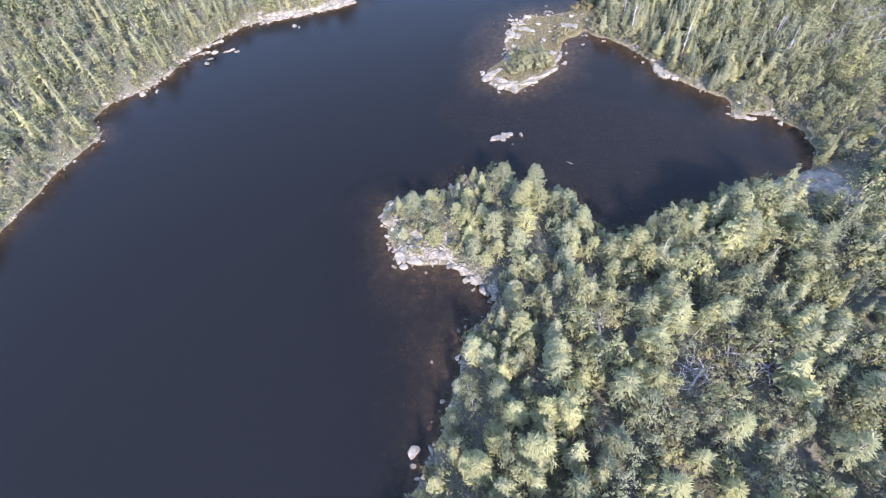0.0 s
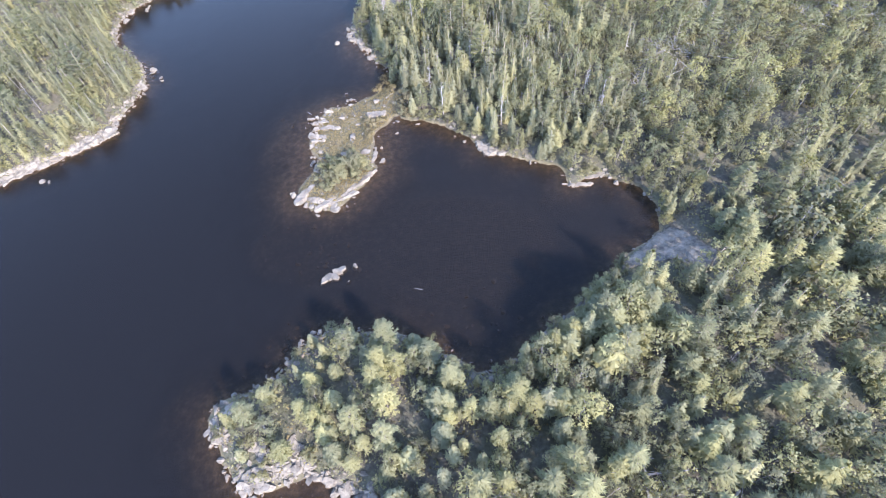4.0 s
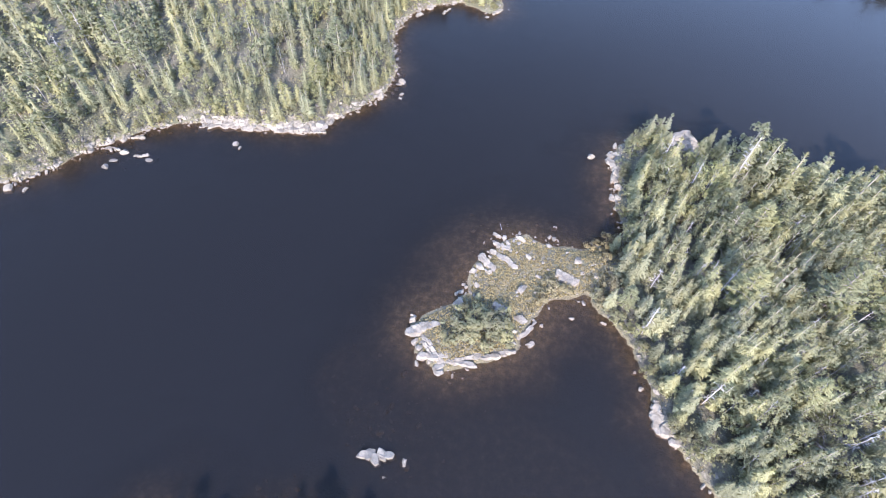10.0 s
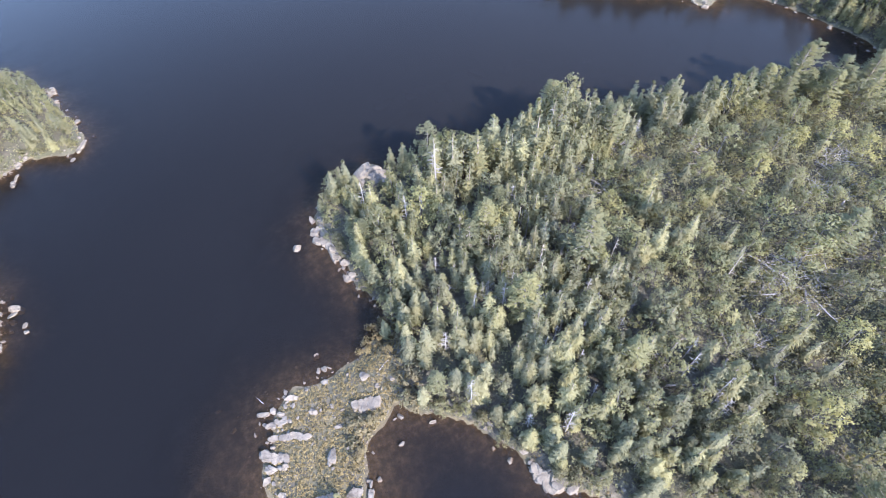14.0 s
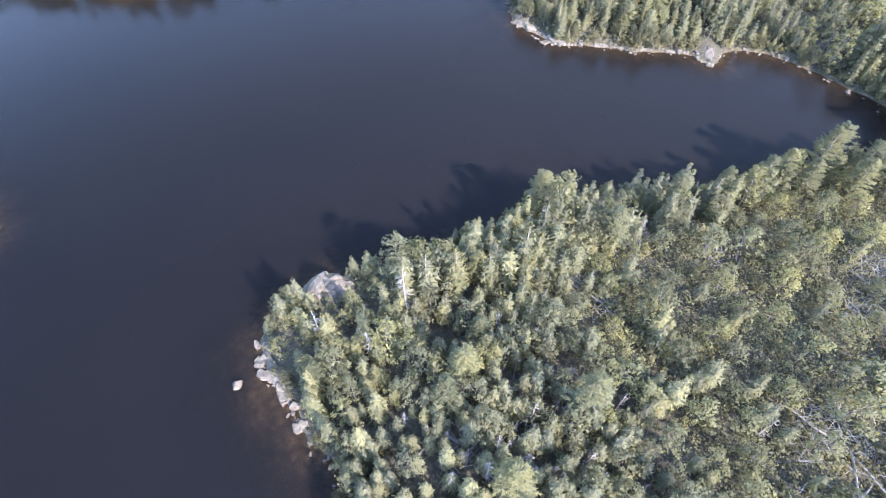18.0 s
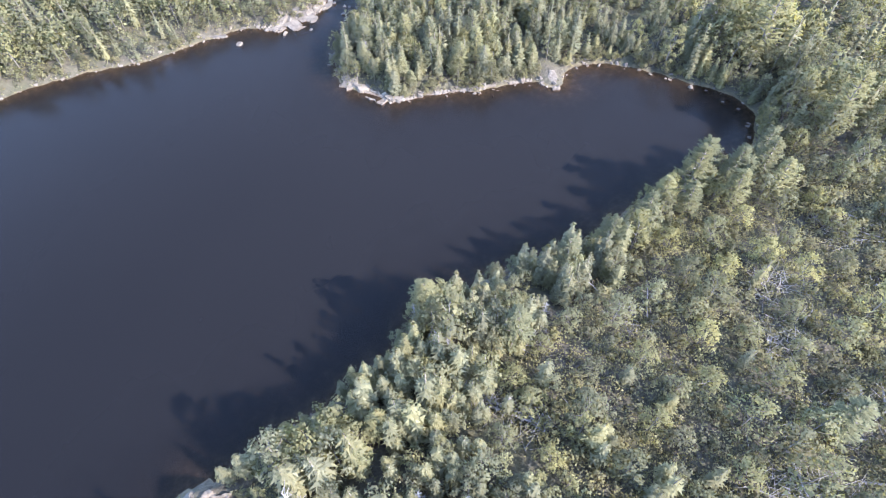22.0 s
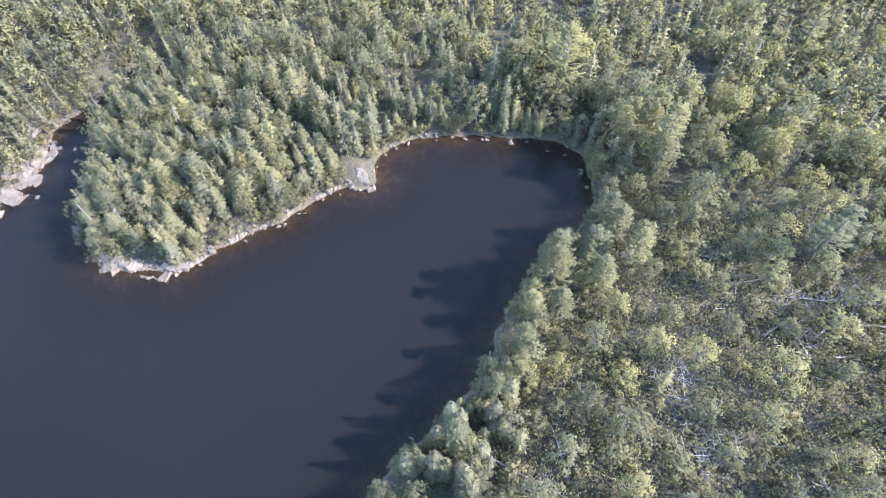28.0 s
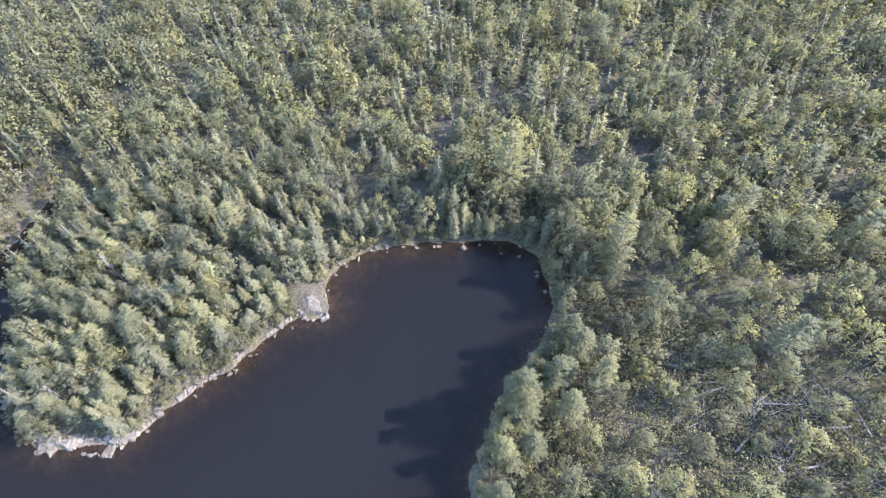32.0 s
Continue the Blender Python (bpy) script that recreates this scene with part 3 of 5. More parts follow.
def snag_shape(rng, tall):
    """A dead conifer: a bare stem with short broken twigs."""
    bits = [tube([(0, 0, -0.4), (0.05, 0, tall * 0.5), (0.02, 0.06, tall)], (0.013 * tall, 0.010 * tall, 0.003 * tall), 4)]
    for k in range(34):
        u = rng.uniform(0.15, 0.97)
        a, r = rng.uniform(0, 6.28), (1 - u) * rng.uniform(0.4, 1.2) + 0.25
        foot = np.array([0.05, 0.0, tall * u])
        end = foot + [math.cos(a) * r, math.sin(a) * r, rng.uniform(-0.3, 0.25) * r]
        bits.append(tube([foot, end], (0.024, 0.010), 3))
        if k % 2:
            bits.append(tube([(foot + end) / 2, (foot + end) / 2 + rng.normal(0, 0.25, 3)], (0.014, 0.007), 3))
    return joined(bits)


def bush_shape(rng, tall, wide, clumps, count, size, inner):
    centres = np.stack([rng.normal(0, wide * 0.42, clumps), rng.normal(0, wide * 0.42, clumps), rng.uniform(0.3, 0.85, clumps) * tall], 1)
    stems = [tube([(0, 0, -0.2), c * [0.5, 0.5, 0.55], c], (0.03, 0.02, 0.008), 3) for c in centres[: clumps // 2 + 1]]
    radii = rng.uniform(0.22, 0.40, clumps) * wide
    return joined(stems), joined([tufts(rng, centres, radii, count, size, 0.9, np.array([0, 0, tall * 0.3])), *masses(rng, centres, radii, inner)])


rng = np.random.default_rng(11)
SIZES = {
    "spruce": ((6.0, 1.25), (7.0, 1.35), (5.2, 1.2), (4.4, 1.2), (6.0, 1.0), (3.6, 1.1)),
    "pine": ((8.0, 2.1), (9.2, 2.4), (6.8, 1.9)),
    "fir": ((5.8, 1.85), (6.6, 2.0), (4.8, 1.75)),
    "birch": ((6.4, 1.35), (7.2, 1.55), (5.4, 1.4), (4.6, 1.45), (4.0, 1.6)),
    "aspen": ((5.4, 2.2), (6.2, 2.4), (4.6, 1.9)),
    "bush": ((2.2, 1.5), (1.7, 1.3), (3.0, 1.7)),
}
SHAPES = {
    "spruce": [spruce_shape(rng, h, w, 15, 7, 3) for h, w in SIZES["spruce"]],
    "pine": [pine_shape(rng, h, w, 10, 6, 5, 2, 0.85) for h, w in SIZES["pine"]],
    "fir": [spruce_shape(rng, *SIZES["fir"][0], 13, 8, 4, (6, 6), 0.08, 0.5)] + [pine_shape(rng, h, w, 9, 6, 5, 2, 0.82) for h, w in SIZES["fir"]],
    "aspen": [broad_shape(rng, h, w, 34, 26, 0.11, 5) for h, w in SIZES["aspen"]],
    "birch": [broad_shape(rng, h, w, 26, 27, 0.104, 6) for h, w in SIZES["birch"]],
    "bush": [bush_shape(rng, h, w, 16, 30, 0.095, 8) for h, w in SIZES["bush"]],
}
FAR_SHAPES = {
    "spruce": [spruce_shape(rng, h, w, 11, 6, 2, (4, 5)) for h, w in SIZES["spruce"]],
    "pine": [pine_shape(rng, h, w, 9, 5, 4, 1, 1.0) for h, w in SIZES["pine"]],
    "fir": [spruce_shape(rng, *SIZES["fir"][0], 11, 7, 3, (5, 5), 0.08, 0.5)] + [pine_shape(rng, h, w, 9, 6, 4, 1, 0.85) for h, w in SIZES["fir"]],
    "aspen": [broad_shape(rng, h, w, 26, 20, 0.14, 5) for h, w in SIZES["aspen"]],
    "birch": [broad_shape(rng, h, w, 20, 18, 0.13, 5) for h, w in SIZES["birch"]],
    "bush": [bush_shape(rng, h, w, 11, 21, 0.12, 6) for h, w in SIZES["bush"]],
}
SIMPLE_SHAPES = {
    "spruce": [spruce_shape(rng, h * 1.05, w * 1.35, 7, 5, 1, (3, 5), bulge=0.75) for h, w in SIZES["spruce"]],
    "birch": [broad_shape(rng, h * 1.05, w * 1.35, 10, 13, 0.24, 5, 0.8) for h, w in SIZES["birch"]],
    "aspen": [broad_shape(rng, h, w, 16, 14, 0.22, 5, 0.8) for h, w in SIZES["aspen"]],
}
SNAGS = [snag_shape(rng, h) for h in (5.4, 4.2, 6.0)]
LEAF = {"spruce": SPRUCE, "pine": PINE, "fir": FIR, "birch": BIRCH, "aspen": ASPEN, "bush": SHRUB}
WOOD = {"spruce": BARK, "pine": BARK, "fir": BARK, "birch": PALE_BARK, "aspen": PALE_BARK, "bush": BARK, "snag": DEADWOOD}
LABELS = {
    "spruce": ("narrow grey-green spruce in the lakeside forest", "spruce"),
    "pine": ("full blue-green pine standing above its neighbours", "pine"),
    "fir": ("feathery yellow-green young fir with level boughs", "fir"),
    "birch": ("small yellow-green birch with a loose leafy crown", "birch"),
    "aspen": ("broad round-crowned aspen with fresh yellow-green leaves", "aspen"),
    "bush": ("low olive-green bush on the stony shore", "bush"),
    "snag": ("dead bleached conifer with bare broken twigs", "dead tree"),
}

# ---- trees: where they stand ----


def in_box(x, y, a, b, c, d):
    return (x > a) & (x < b) & (y > c) & (y < d)


# The land that the flight overlooks.
OVERLOOK = [(-62, 0), (66, 0), (130, 36), (206, 30), (216, 70), (192, 165), (178, 262), (98, 260), (5, 246), (-36, 220), (-66, 182), (-120, 130), (-98, 70)]


def overlooked(x, y):
    inside = np.zeros(np.shape(x), bool)
    for (ax, ay), (bx, by) in zip(OVERLOOK, OVERLOOK[1:] + OVERLOOK[:1]):
        if ay != by:
            inside ^= ((ay > y) != (by > y)) & (x < ax + (y - ay) / (by - ay) * (bx - ax))
    return inside


SLAB = [(39, 52.6), (42.5, 54.6), (46, 56), (49.8, 57.2), (51, 55.5), (52.6, 50.1), (51, 47.8), (48.4, 48.6), (47, 51.4), (44, 52)]


def on_slab(x, y):
    inside = np.zeros(np.shape(x), bool)
    for (ax, ay), (bx, by) in zip(SLAB, SLAB[1:] + SLAB[:1]):
        if ay != by:
            inside ^= ((ay > y) != (by > y)) & (x < ax + (y - ay) / (by - ay) * (bx - ax))
    return inside


def bare_rock(x, y):
    """The great slabs at the tip of the southern point and at the cove."""
    return in_box(x, y, -13.6, -10.2, 50.2, 53) | (np.hypot((x - 29.8) * 0.9, y - 127.6) < 2.6) | (np.hypot(x - 106.8, y - 147.6) < 2.6) | in_box(x, y, -9.2, -7.3, 43.4, 46.6) | in_box(x, y, -5.5, -3.7, 43, 45.7)


def plant(step):
    """Jittered places on all land that the flight overlooks, with the forest's mix of kinds."""
    rng = np.random.default_rng(5)
    x, y = np.meshgrid(np.arange(-120, 216, step), np.arange(0, 262, step))
    x, y = x.ravel(), y.ravel()
    x = x + rng.uniform(-0.55, 0.55, x.size) * step
    y = y + rng.uniform(-0.55, 0.55, y.size) * step
    d = distance_at(x, y)
    keep = (d > 0.4) & overlooked(x, y) & (rng.uniform(0, 1, x.size) < 0.94)
    keep &= ~in_box(x, y, 0, 22.5, 76, 104)
    keep &= ~(((x < -45) | (y > 218) | (x > 138) | in_box(x, y, 52, 135, 0, 62)) & (rng.uniform(0, 1, x.size) < 0.22))
    x, y, d = x[keep], y[keep], d[keep]
    rng2 = np.random.default_rng(6)
    pick, mood = rng2.uniform(0, 1, x.size), waves(x, y, 21, 26)
    patch = waves(x, y, 22, 11)
    kinds = np.full(x.size, "spruce", dtype=object)
    leafy = 0.30 + 0.16 * mood + 0.12 * patch
    leafy += 0.16 * in_box(x, y, -10, 75, -10, 55) + 0.42 * in_box(x, y, 40, 128, 60, 117) + 0.30 * in_box(x, y, 18, 44, 108, 135)
    leafy += 0.30 * (y > 192)
    leafy -= 0.22 * in_box(x, y, 24, 44, 78, 112) - 0.1 * in_box(x, y, 108, 220, 40, 125)
    kinds[pick < leafy] = "birch"
    kinds[pick > 0.965] = "pine"
    kinds[(pick > 0.95) & (pick <= 0.965)] = "snag"
    kinds[in_box(x, y, 26, 64, 78, 106) & (pick > 0.86) & (pick <= 0.965) & (patch > -0.4)] = "snag"
    kinds[in_box(x, y, -10, 75, -10, 55) & (pick > 0.66) & (pick <= 0.95)] = "fir"
    kinds[in_box(x, y, -10, 22, 40, 58) & (pick > 0.50)] = "fir"
    kinds[in_box(x, y, 92, 112, 108, 119) & (pick > 0.4)] = "pine"
    scrub = in_box(x, y, 58, 116, 70, 117) & (waves(x, y, 23, 13) > -0.55) & (x - y * 0.3 < 84) & (d > 5)
    kinds[scrub & (pick > 0.30)] = "bush"
    kinds[in_box(x, y, 32, 100, 117, 132) & (d < 4) & (pick > 0.3)] = "birch"
    kinds[in_box(x, y, 32, 100, 117, 132) & (d < 4) & (pick > 0.62)] = "spruce"
    kinds[in_box(x, y, 78, 116, 144, 192) & (pick > 0.50) & (pick <= 0.94)] = "fir"
    crown = waves(x, y, 27, 8)
    kinds[(kinds == "birch") & (crown > 0.35) & (d > 4) & (pick * 7.7 % 1 < 0.45)] = "aspen"
    kinds[scrub & (kinds == "aspen")] = "bush"
    east = (x > 112) & (y < 190) & (d > 4)
    kinds[east & np.isin(kinds, ["birch", "spruce"]) & (pick * 5.3 % 1 < 0.30)] = "aspen"
    bare = in_box(x, y, 20, 30, 20, 29) & (pick > 0.4) | in_box(x, y, 42, 52, 49, 55)
    kinds[bare] = "bush"
    shady = in_box(x, y, 24, 125, 112, 132) & (y > 135 - 0.2 * x) | in_box(x, y, 0, 50, 40, 58)
    kinds[(d < np.where(shady, 0.7, 1.5)) & (pick > 0.3)] = "bush"
    scale = rng2.uniform(0.62, 1.18, x.size) * (0.70 + 0.30 * np.clip(d / 7, 0, 1))
    scale *= np.where((kinds == "pine") & ((y > 140) | (y < 56)), 0.68, 1.0) * np.where(in_box(x, y, -16, 20, 40, 60), 0.85, 1.0)
    back = in_box(x, y, 28, 100, 115, 132) & (d < 9)
    scale *= np.where(in_box(x, y, 24, 36, 119, 126), 0.68, 1.0) * np.where(in_box(x, y, 18, 46, 40, 53) & (d < 8), 1.3, 1.0)
    scale *= np.where(back & ~in_box(x, y, 24, 36, 115, 132), np.where(kinds == "pine", 0.9, np.where(x < 59, 1.6, 1.2)), 1.0) * np.where(in_box(x, y, 118, 138, 108, 136) & (d < 12), 1.45, 1.0) * np.where(in_box(x, y, 104, 118, 98, 113), 1.2, 1.0)
    kinds[(kinds == "snag") & (d < 4)] = "spruce"
    gone = bare_rock(x, y) | scrub & (pick > 0.66) | (waves(x, y, 24, 10) < -0.70) & (d > 3) & ~scrub | on_slab(x, y)
    x, y, d, kinds, scale = x[~gone], y[~gone], d[~gone], kinds[~gone], scale[~gone]
    return x, y, d, kinds, scale, rng2.uniform(0, 6.28, x.size)


def dense_stands():
    """More slender spruces, where the forest stands closest."""
    rng = np.random.default_rng(8)
    x, y = (np.concatenate(some) for some in zip(*[(rng.uniform(a, b, n), rng.uniform(c, e, n)) for a, b, c, e, n in (
        (23, 66, 76, 131, 620), (84, 122, 140, 190, 330), (-34, -20, 104, 180, 160), (52, 90, 116, 132, 120))]))
    grey = rng.normal(0, 1, (90, 2)) * [4.5, 5.0] + [43, 101]
    edge = np.vstack([MAIN_SHORE, WEST_SHORE])
    edge = edge[overlooked(*edge.T) & ~in_box(*edge.T, -1, 22, 76, 104) & ~in_box(*edge.T, -16, 3, 36, 58) & ~in_box(*edge.T, 79, 85, 163, 176)]
    edge = np.repeat(edge, np.where(in_box(*edge.T, 76, 126, 112, 192), 4, 2), 0)
    edge = edge + rng.normal(0, 0.9, edge.shape)
    deep_shade = in_box(*edge.T, 26, 125, 112, 131) | in_box(*edge.T, 18, 52, 44, 66)
    edge = edge[~on_slab(*edge.T) & (deep_shade | (rng.uniform(0, 1, len(edge)) < 0.95))]
    x, y = np.concatenate([x, grey[:, 0], edge[:, 0]]), np.concatenate([y, grey[:, 1], edge[:, 1]])
    sort = np.repeat([0, 1, 2], [x.size - 90 - len(edge), 90, len(edge)])
    d = distance_at(x, y)
    keep = (d > np.where(sort == 2, 0.2, 0.8)) & ~on_slab(x, y) & ~bare_rock(x, y) & ~in_box(x, y, 26.5, 32.5, 126, 131)
    x, y, d, sort = x[keep], y[keep], d[keep], sort[keep]
    kinds = np.where((rng.uniform(0, 1, x.size) < 0.06) & (x < 66), "snag", "spruce").astype(object)
    kinds[sort == 1] = "snag"
    shaded = in_box(x, y, 26, 125, 112, 131) | in_box(x, y, 18, 52, 44, 66)
    kinds[(sort == 2) & (rng.uniform(0, 1, x.size) < 0.5)] = "birch"
    kinds[(sort == 2) & ~shaded & (rng.uniform(0, 1, x.size) < 0.75)] = "bush"
    return x, y, d, kinds, rng.uniform(0.75, 1.1, x.size) * np.where(sort == 0, 1, 0.7), rng.uniform(0, 6.28, x.size)


TX, TY, TD, TK, TS, TR = (np.concatenate(two) for two in zip(plant(2.0), dense_stands()))
# Pines that stand out above the rest, and the spruce at the neck: place and scale.
TALL = [(59.5, 128.3, 0.95), (99.5, 117.5, 1.1), (97, 117, 1.0), (92.5, 118.3, 0.95), (76, 121, 0.85), (48, 101, 0.9), (94, 115.5, 0.9), (61, 124.5, 0.7), (82, 119, 0.75), (99, 112, 0.95),
        (102.5, 114, 0.9), (88, 118, 0.75), (8, 53, 0.64), (3.5, 53, 0.6), (12, 49, 0.66), (13.5, 45.5, 0.68), (-3, 47.5, 0.45), (2, 44, 0.6), (6, 45, 0.66), (-1.5, 50.5, 0.5), (6.5, 49.5, 0.66), (25.7, 94.3, 0.55)]
TALL = np.array(TALL)
# Round-crowned aspens that stand apart in the scrub.
GLADE = [(84.6, 109.8), (82.8, 106.2), (93.5, 100.2), (80.6, 114.3), (78.6, 110.9), (73.5, 112.3), (66.3, 110.3), (78.4, 96.3), (93.6, 92.7), (84.2, 96.0), (72.8, 101.2), (75.9, 91.6), (82.2, 91.3)]
glade_rng = np.random.default_rng(63)
for x, y in glade_rng.uniform((54, 72), (124, 116), (900, 2)):
    if len(GLADE) < 95 and min(math.hypot(x - a, y - b) for a, b in GLADE) > 4.4 and x - 0.3 * y < 92 and distance_at(x, y) > 4:
        GLADE.append((float(x), float(y)))
GLADE = np.array(GLADE)
# Young spruces on the islet: place and scale.
ISLET_TREES = np.array([(7.9, 88.9, 0.42), (12.2, 88.2, 0.36), (6.7, 83.7, 0.36), (8.3, 82.4, 0.34), (8.9, 87.6, 0.28), (9.6, 84.6, 0.3)])
clear = np.min(np.hypot(TX[:, None] - GLADE[:, 0], TY[:, None] - GLADE[:, 1]), 1) > np.where(TK == "bush", 1.2, 2.3)
clear &= ~(in_box(TX, TY, 56, 116, 72, 115) & (TX - 0.3 * TY < 86) & (TD > 5) & np.isin(TK, ["birch", "spruce"]) & (TR % 1 < 0.6))
TX, TY, TD, TK, TS, TR = (np.concatenate([old[clear], extra]) for old, extra in zip(
    (TX, TY, TD, TK, TS, TR), (GLADE[:, 0], GLADE[:, 1], distance_at(GLADE[:, 0], GLADE[:, 1]), np.full(len(GLADE), "aspen", dtype=object), glade_rng.uniform(0.68, 1.12, len(GLADE)), glade_rng.uniform(0, 6.28, len(GLADE)))))
TX, TY, TD, TK, TS, TR = (np.concatenate([old, extra]) for old, extra in zip(
    (TX, TY, TD, TK, TS, TR), (ISLET_TREES[:, 0], ISLET_TREES[:, 1], np.full(6, 1.0), np.full(6, "spruce", dtype=object), ISLET_TREES[:, 2], np.arange(6) * 1.1)))
away = np.min(np.hypot(TX[:, None] - TALL[:, 0], TY[:, None] - TALL[:, 1]), 1) > 1.3
TX, TY, TD, TK, TS, TR = (np.concatenate([old[away], extra]) for old, extra in zip(
    (TX, TY, TD, TK, TS, TR), (TALL[:, 0], TALL[:, 1], distance_at(TALL[:, 0], TALL[:, 1]), np.where(TALL[:, 1] < 60, "fir", "pine").astype(object), TALL[:, 2] * np.where(TALL[:, 1] < 60, 1.45, np.where(TALL[:, 0] < 70, 1.25, 1.05)), np.arange(len(TALL)) * 1.7)))
TZ = height_at(TX, TY)


def stand(shape_list, rows, materials_of, name, label, category):
    """One object of many trees that nobody could count."""
    verts, faces, which, normals, tree, base = [], [], [], [], [], 0
    for k in rows:
        shape = shape_list[k % len(shape_list)]
        c, s, g = math.cos(TR[k]), math.sin(TR[k]), TS[k]
        turn = np.array([[c, s, 0], [-s, c, 0], [0, 0, 1]])
        for m, (v, f, *n) in enumerate(shape):
            verts.append((v * g) @ turn + [TX[k], TY[k], TZ[k]])
            faces.append(f + base)
            which.append(np.full(len(f), m))
            normals.append(n[0] @ turn if n else round_normals(v) @ turn)
            tree.append(np.full(len(v), (k * 0.6180339) % 1.0))
            base += len(v)
    me = mesh_of(name, np.concatenate(verts), np.concatenate(faces), materials_of, np.concatenate(which), normals=np.concatenate(normals), values={"tree": np.concatenate(tree)})
    return tagged(new(name, me), label, category, kind="stuff")


def round_normals(v):
    """Normals of stems and limbs: straight away from the tree's axis."""
    out = v * [1, 1, 0] + [1e-4, 0, 1e-3]
    return out / np.linalg.norm(out, axis=1, keepdims=True)


def tree_thing(kind, shape):
    name = {"snag": "dead_tree"}.get(kind, kind if kind == "bush" else kind + "_tree")
    root = new(name)
    if kind == "snag":
        stem = new("trunk", mesh_of("trunk", *shape, [WOOD[kind]]))
        stem.parent = root
    else:
        for part_name, (v, f, *n), mat in (("trunk", shape[0], WOOD[kind]), ("crown", shape[1], LEAF[kind])):
            ob = new(part_name, mesh_of(part_name, v, f, [mat], normals=n[0] if n else None))
            ob.parent = root
    label, category = LABELS[kind]
    return tagged(root, label, category, group=category + " trees of the lake shore" if kind != "bush" else "bushes of the lake shore")


for kind, limit in (("spruce", 290), ("birch", 290), ("aspen", 150), ("pine", 110), ("fir", 120), ("bush", 150), ("snag", 110)):
    mine = np.nonzero(TK == kind)[0]
    shown = mine[np.argsort(TD[mine] + 30 * ~in_box(TX[mine], TY[mine], -16, 128, 8, 175))]
    own, rest = shown[:limit], shown[limit:]
    shapes = SNAGS if kind == "snag" else SHAPES[kind]
    firsts = {}
    for k in own:
        n = int(k) % len(shapes)
        m = Matrix.Translation((TX[k], TY[k], TZ[k])) @ Matrix.Rotation(TR[k], 4, "Z")
        if n not in firsts:
            ob = firsts[n] = tree_thing(kind, shapes[n])
            ob.matrix_basis = m
        else:
            ob = copy_thing(firsts[n], m)
        ob.scale = (TS[k],) * 3
    if len(rest):
        if kind == "snag":
            stand([(s,) for s in SNAGS], rest, [DEADWOOD], "dead_woods", "scattered dead bleached conifers among the living trees", "dead trees")
        else:
            plural = {"spruce": "spruce_forest", "birch": "birch_woods", "aspen": "aspen_woods", "pine": "pine_woods", "fir": "fir_woods", "bush": "thicket"}[kind]
            words = {"spruce": "dense forest of narrow grey-green spruces", "birch": "light yellow-green birch woods between the spruces",
                     "aspen": "scattered round-crowned yellow-green aspens in the forest", "pine": "scattered blue-green pines in the forest", "fir": "feathery yellow-green young firs in the forest", "bush": "tangled olive-green thicket in the clearings"}[kind]
            if kind in SIMPLE_SHAPES:
                remote = (TX[rest] < -62) | (TY[rest] > 188) | (TX[rest] > 134) | in_box(TX[rest], TY[rest], 56, 135, 0, 52) | (TY[rest] < 12)
                stand(SIMPLE_SHAPES[kind], rest[remote], [WOOD[kind], LEAF[kind]], "distant_" + plural, "distant " + words, plural.replace("_", " "))
                rest = rest[~remote]
            stand(FAR_SHAPES[kind], rest, [WOOD[kind], LEAF[kind]], plural, words, plural.replace("_", " "))

# ---- boulders and ledges: place, length, width, turn ----
ISLET_STONES = [
    (14.4, 104.5, 0.6, 0.5, 160), (17.1, 100.5, 0.4, 0.4, 160), (18.8, 99.3, 1.3, 1.2, 160), (18, 96.3, 2.6, 2.3, 160), (10.4, 100.4, 1.7, 0.7, 160),
    (12.2, 100.7, 0.5, 0.4, 160), (7.2, 99.9, 1.6, 0.6, 160), (8.3, 98.3, 2, 1, 160), (7.6, 96.9, 1.5, 0.9, 160), (9.7, 96.1, 2.8, 1.1, 160),
    (7.4, 94.8, 2.7, 1.5, 160), (6.6, 93.7, 1.5, 1.1, 160), (8.1, 93.4, 0.8, 0.7, 160), (5.9, 92.7, 1, 0.8, 160), (12.9, 92.6, 1.7, 1.1, 70),
    (14.4, 95.2, 1, 0.5, 160), (15.3, 96.8, 0.5, 0.5, 160), (14.7, 92.6, 0.6, 0.5, 160)]
ISLET_STONES_SOUTH = [
    (7.1, 90.8, 0.8, 0.7, 160), (5.9, 90.1, 0.6, 0.5, 160), (6.7, 89.5, 0.6, 0.5, 160), (5.8, 87.1, 1.9, 1.3, 70), (13.8, 87.9, 1.7, 1.1, 160),
    (11.2, 88.5, 2, 1.8, 160), (15, 86.5, 2.2, 0.9, 70), (15.7, 88.3, 0.9, 0.6, 70), (16.7, 88.3, 0.7, 0.7, 70), (16.1, 85.2, 1, 0.8, 70), (14.2, 87, 0.4, 0.3, 160),
    (21.6, 97.7, 0.7, 0.6, 160), (19.8, 97.7, 0.6, 0.5, 160), (23.8, 91.4, 1.1, 0.6, 160), (19.9, 90.7, 0.8, 0.6, 160), (2.9, 82.2, 3.4, 1.9, 18),
    (5.6, 79.2, 2.9, 1.1, 18), (8.5, 79.5, 3.3, 1, 18), (11.1, 81.3, 3.2, 1, 18), (13.1, 82.8, 2.6, 0.9, 18)]
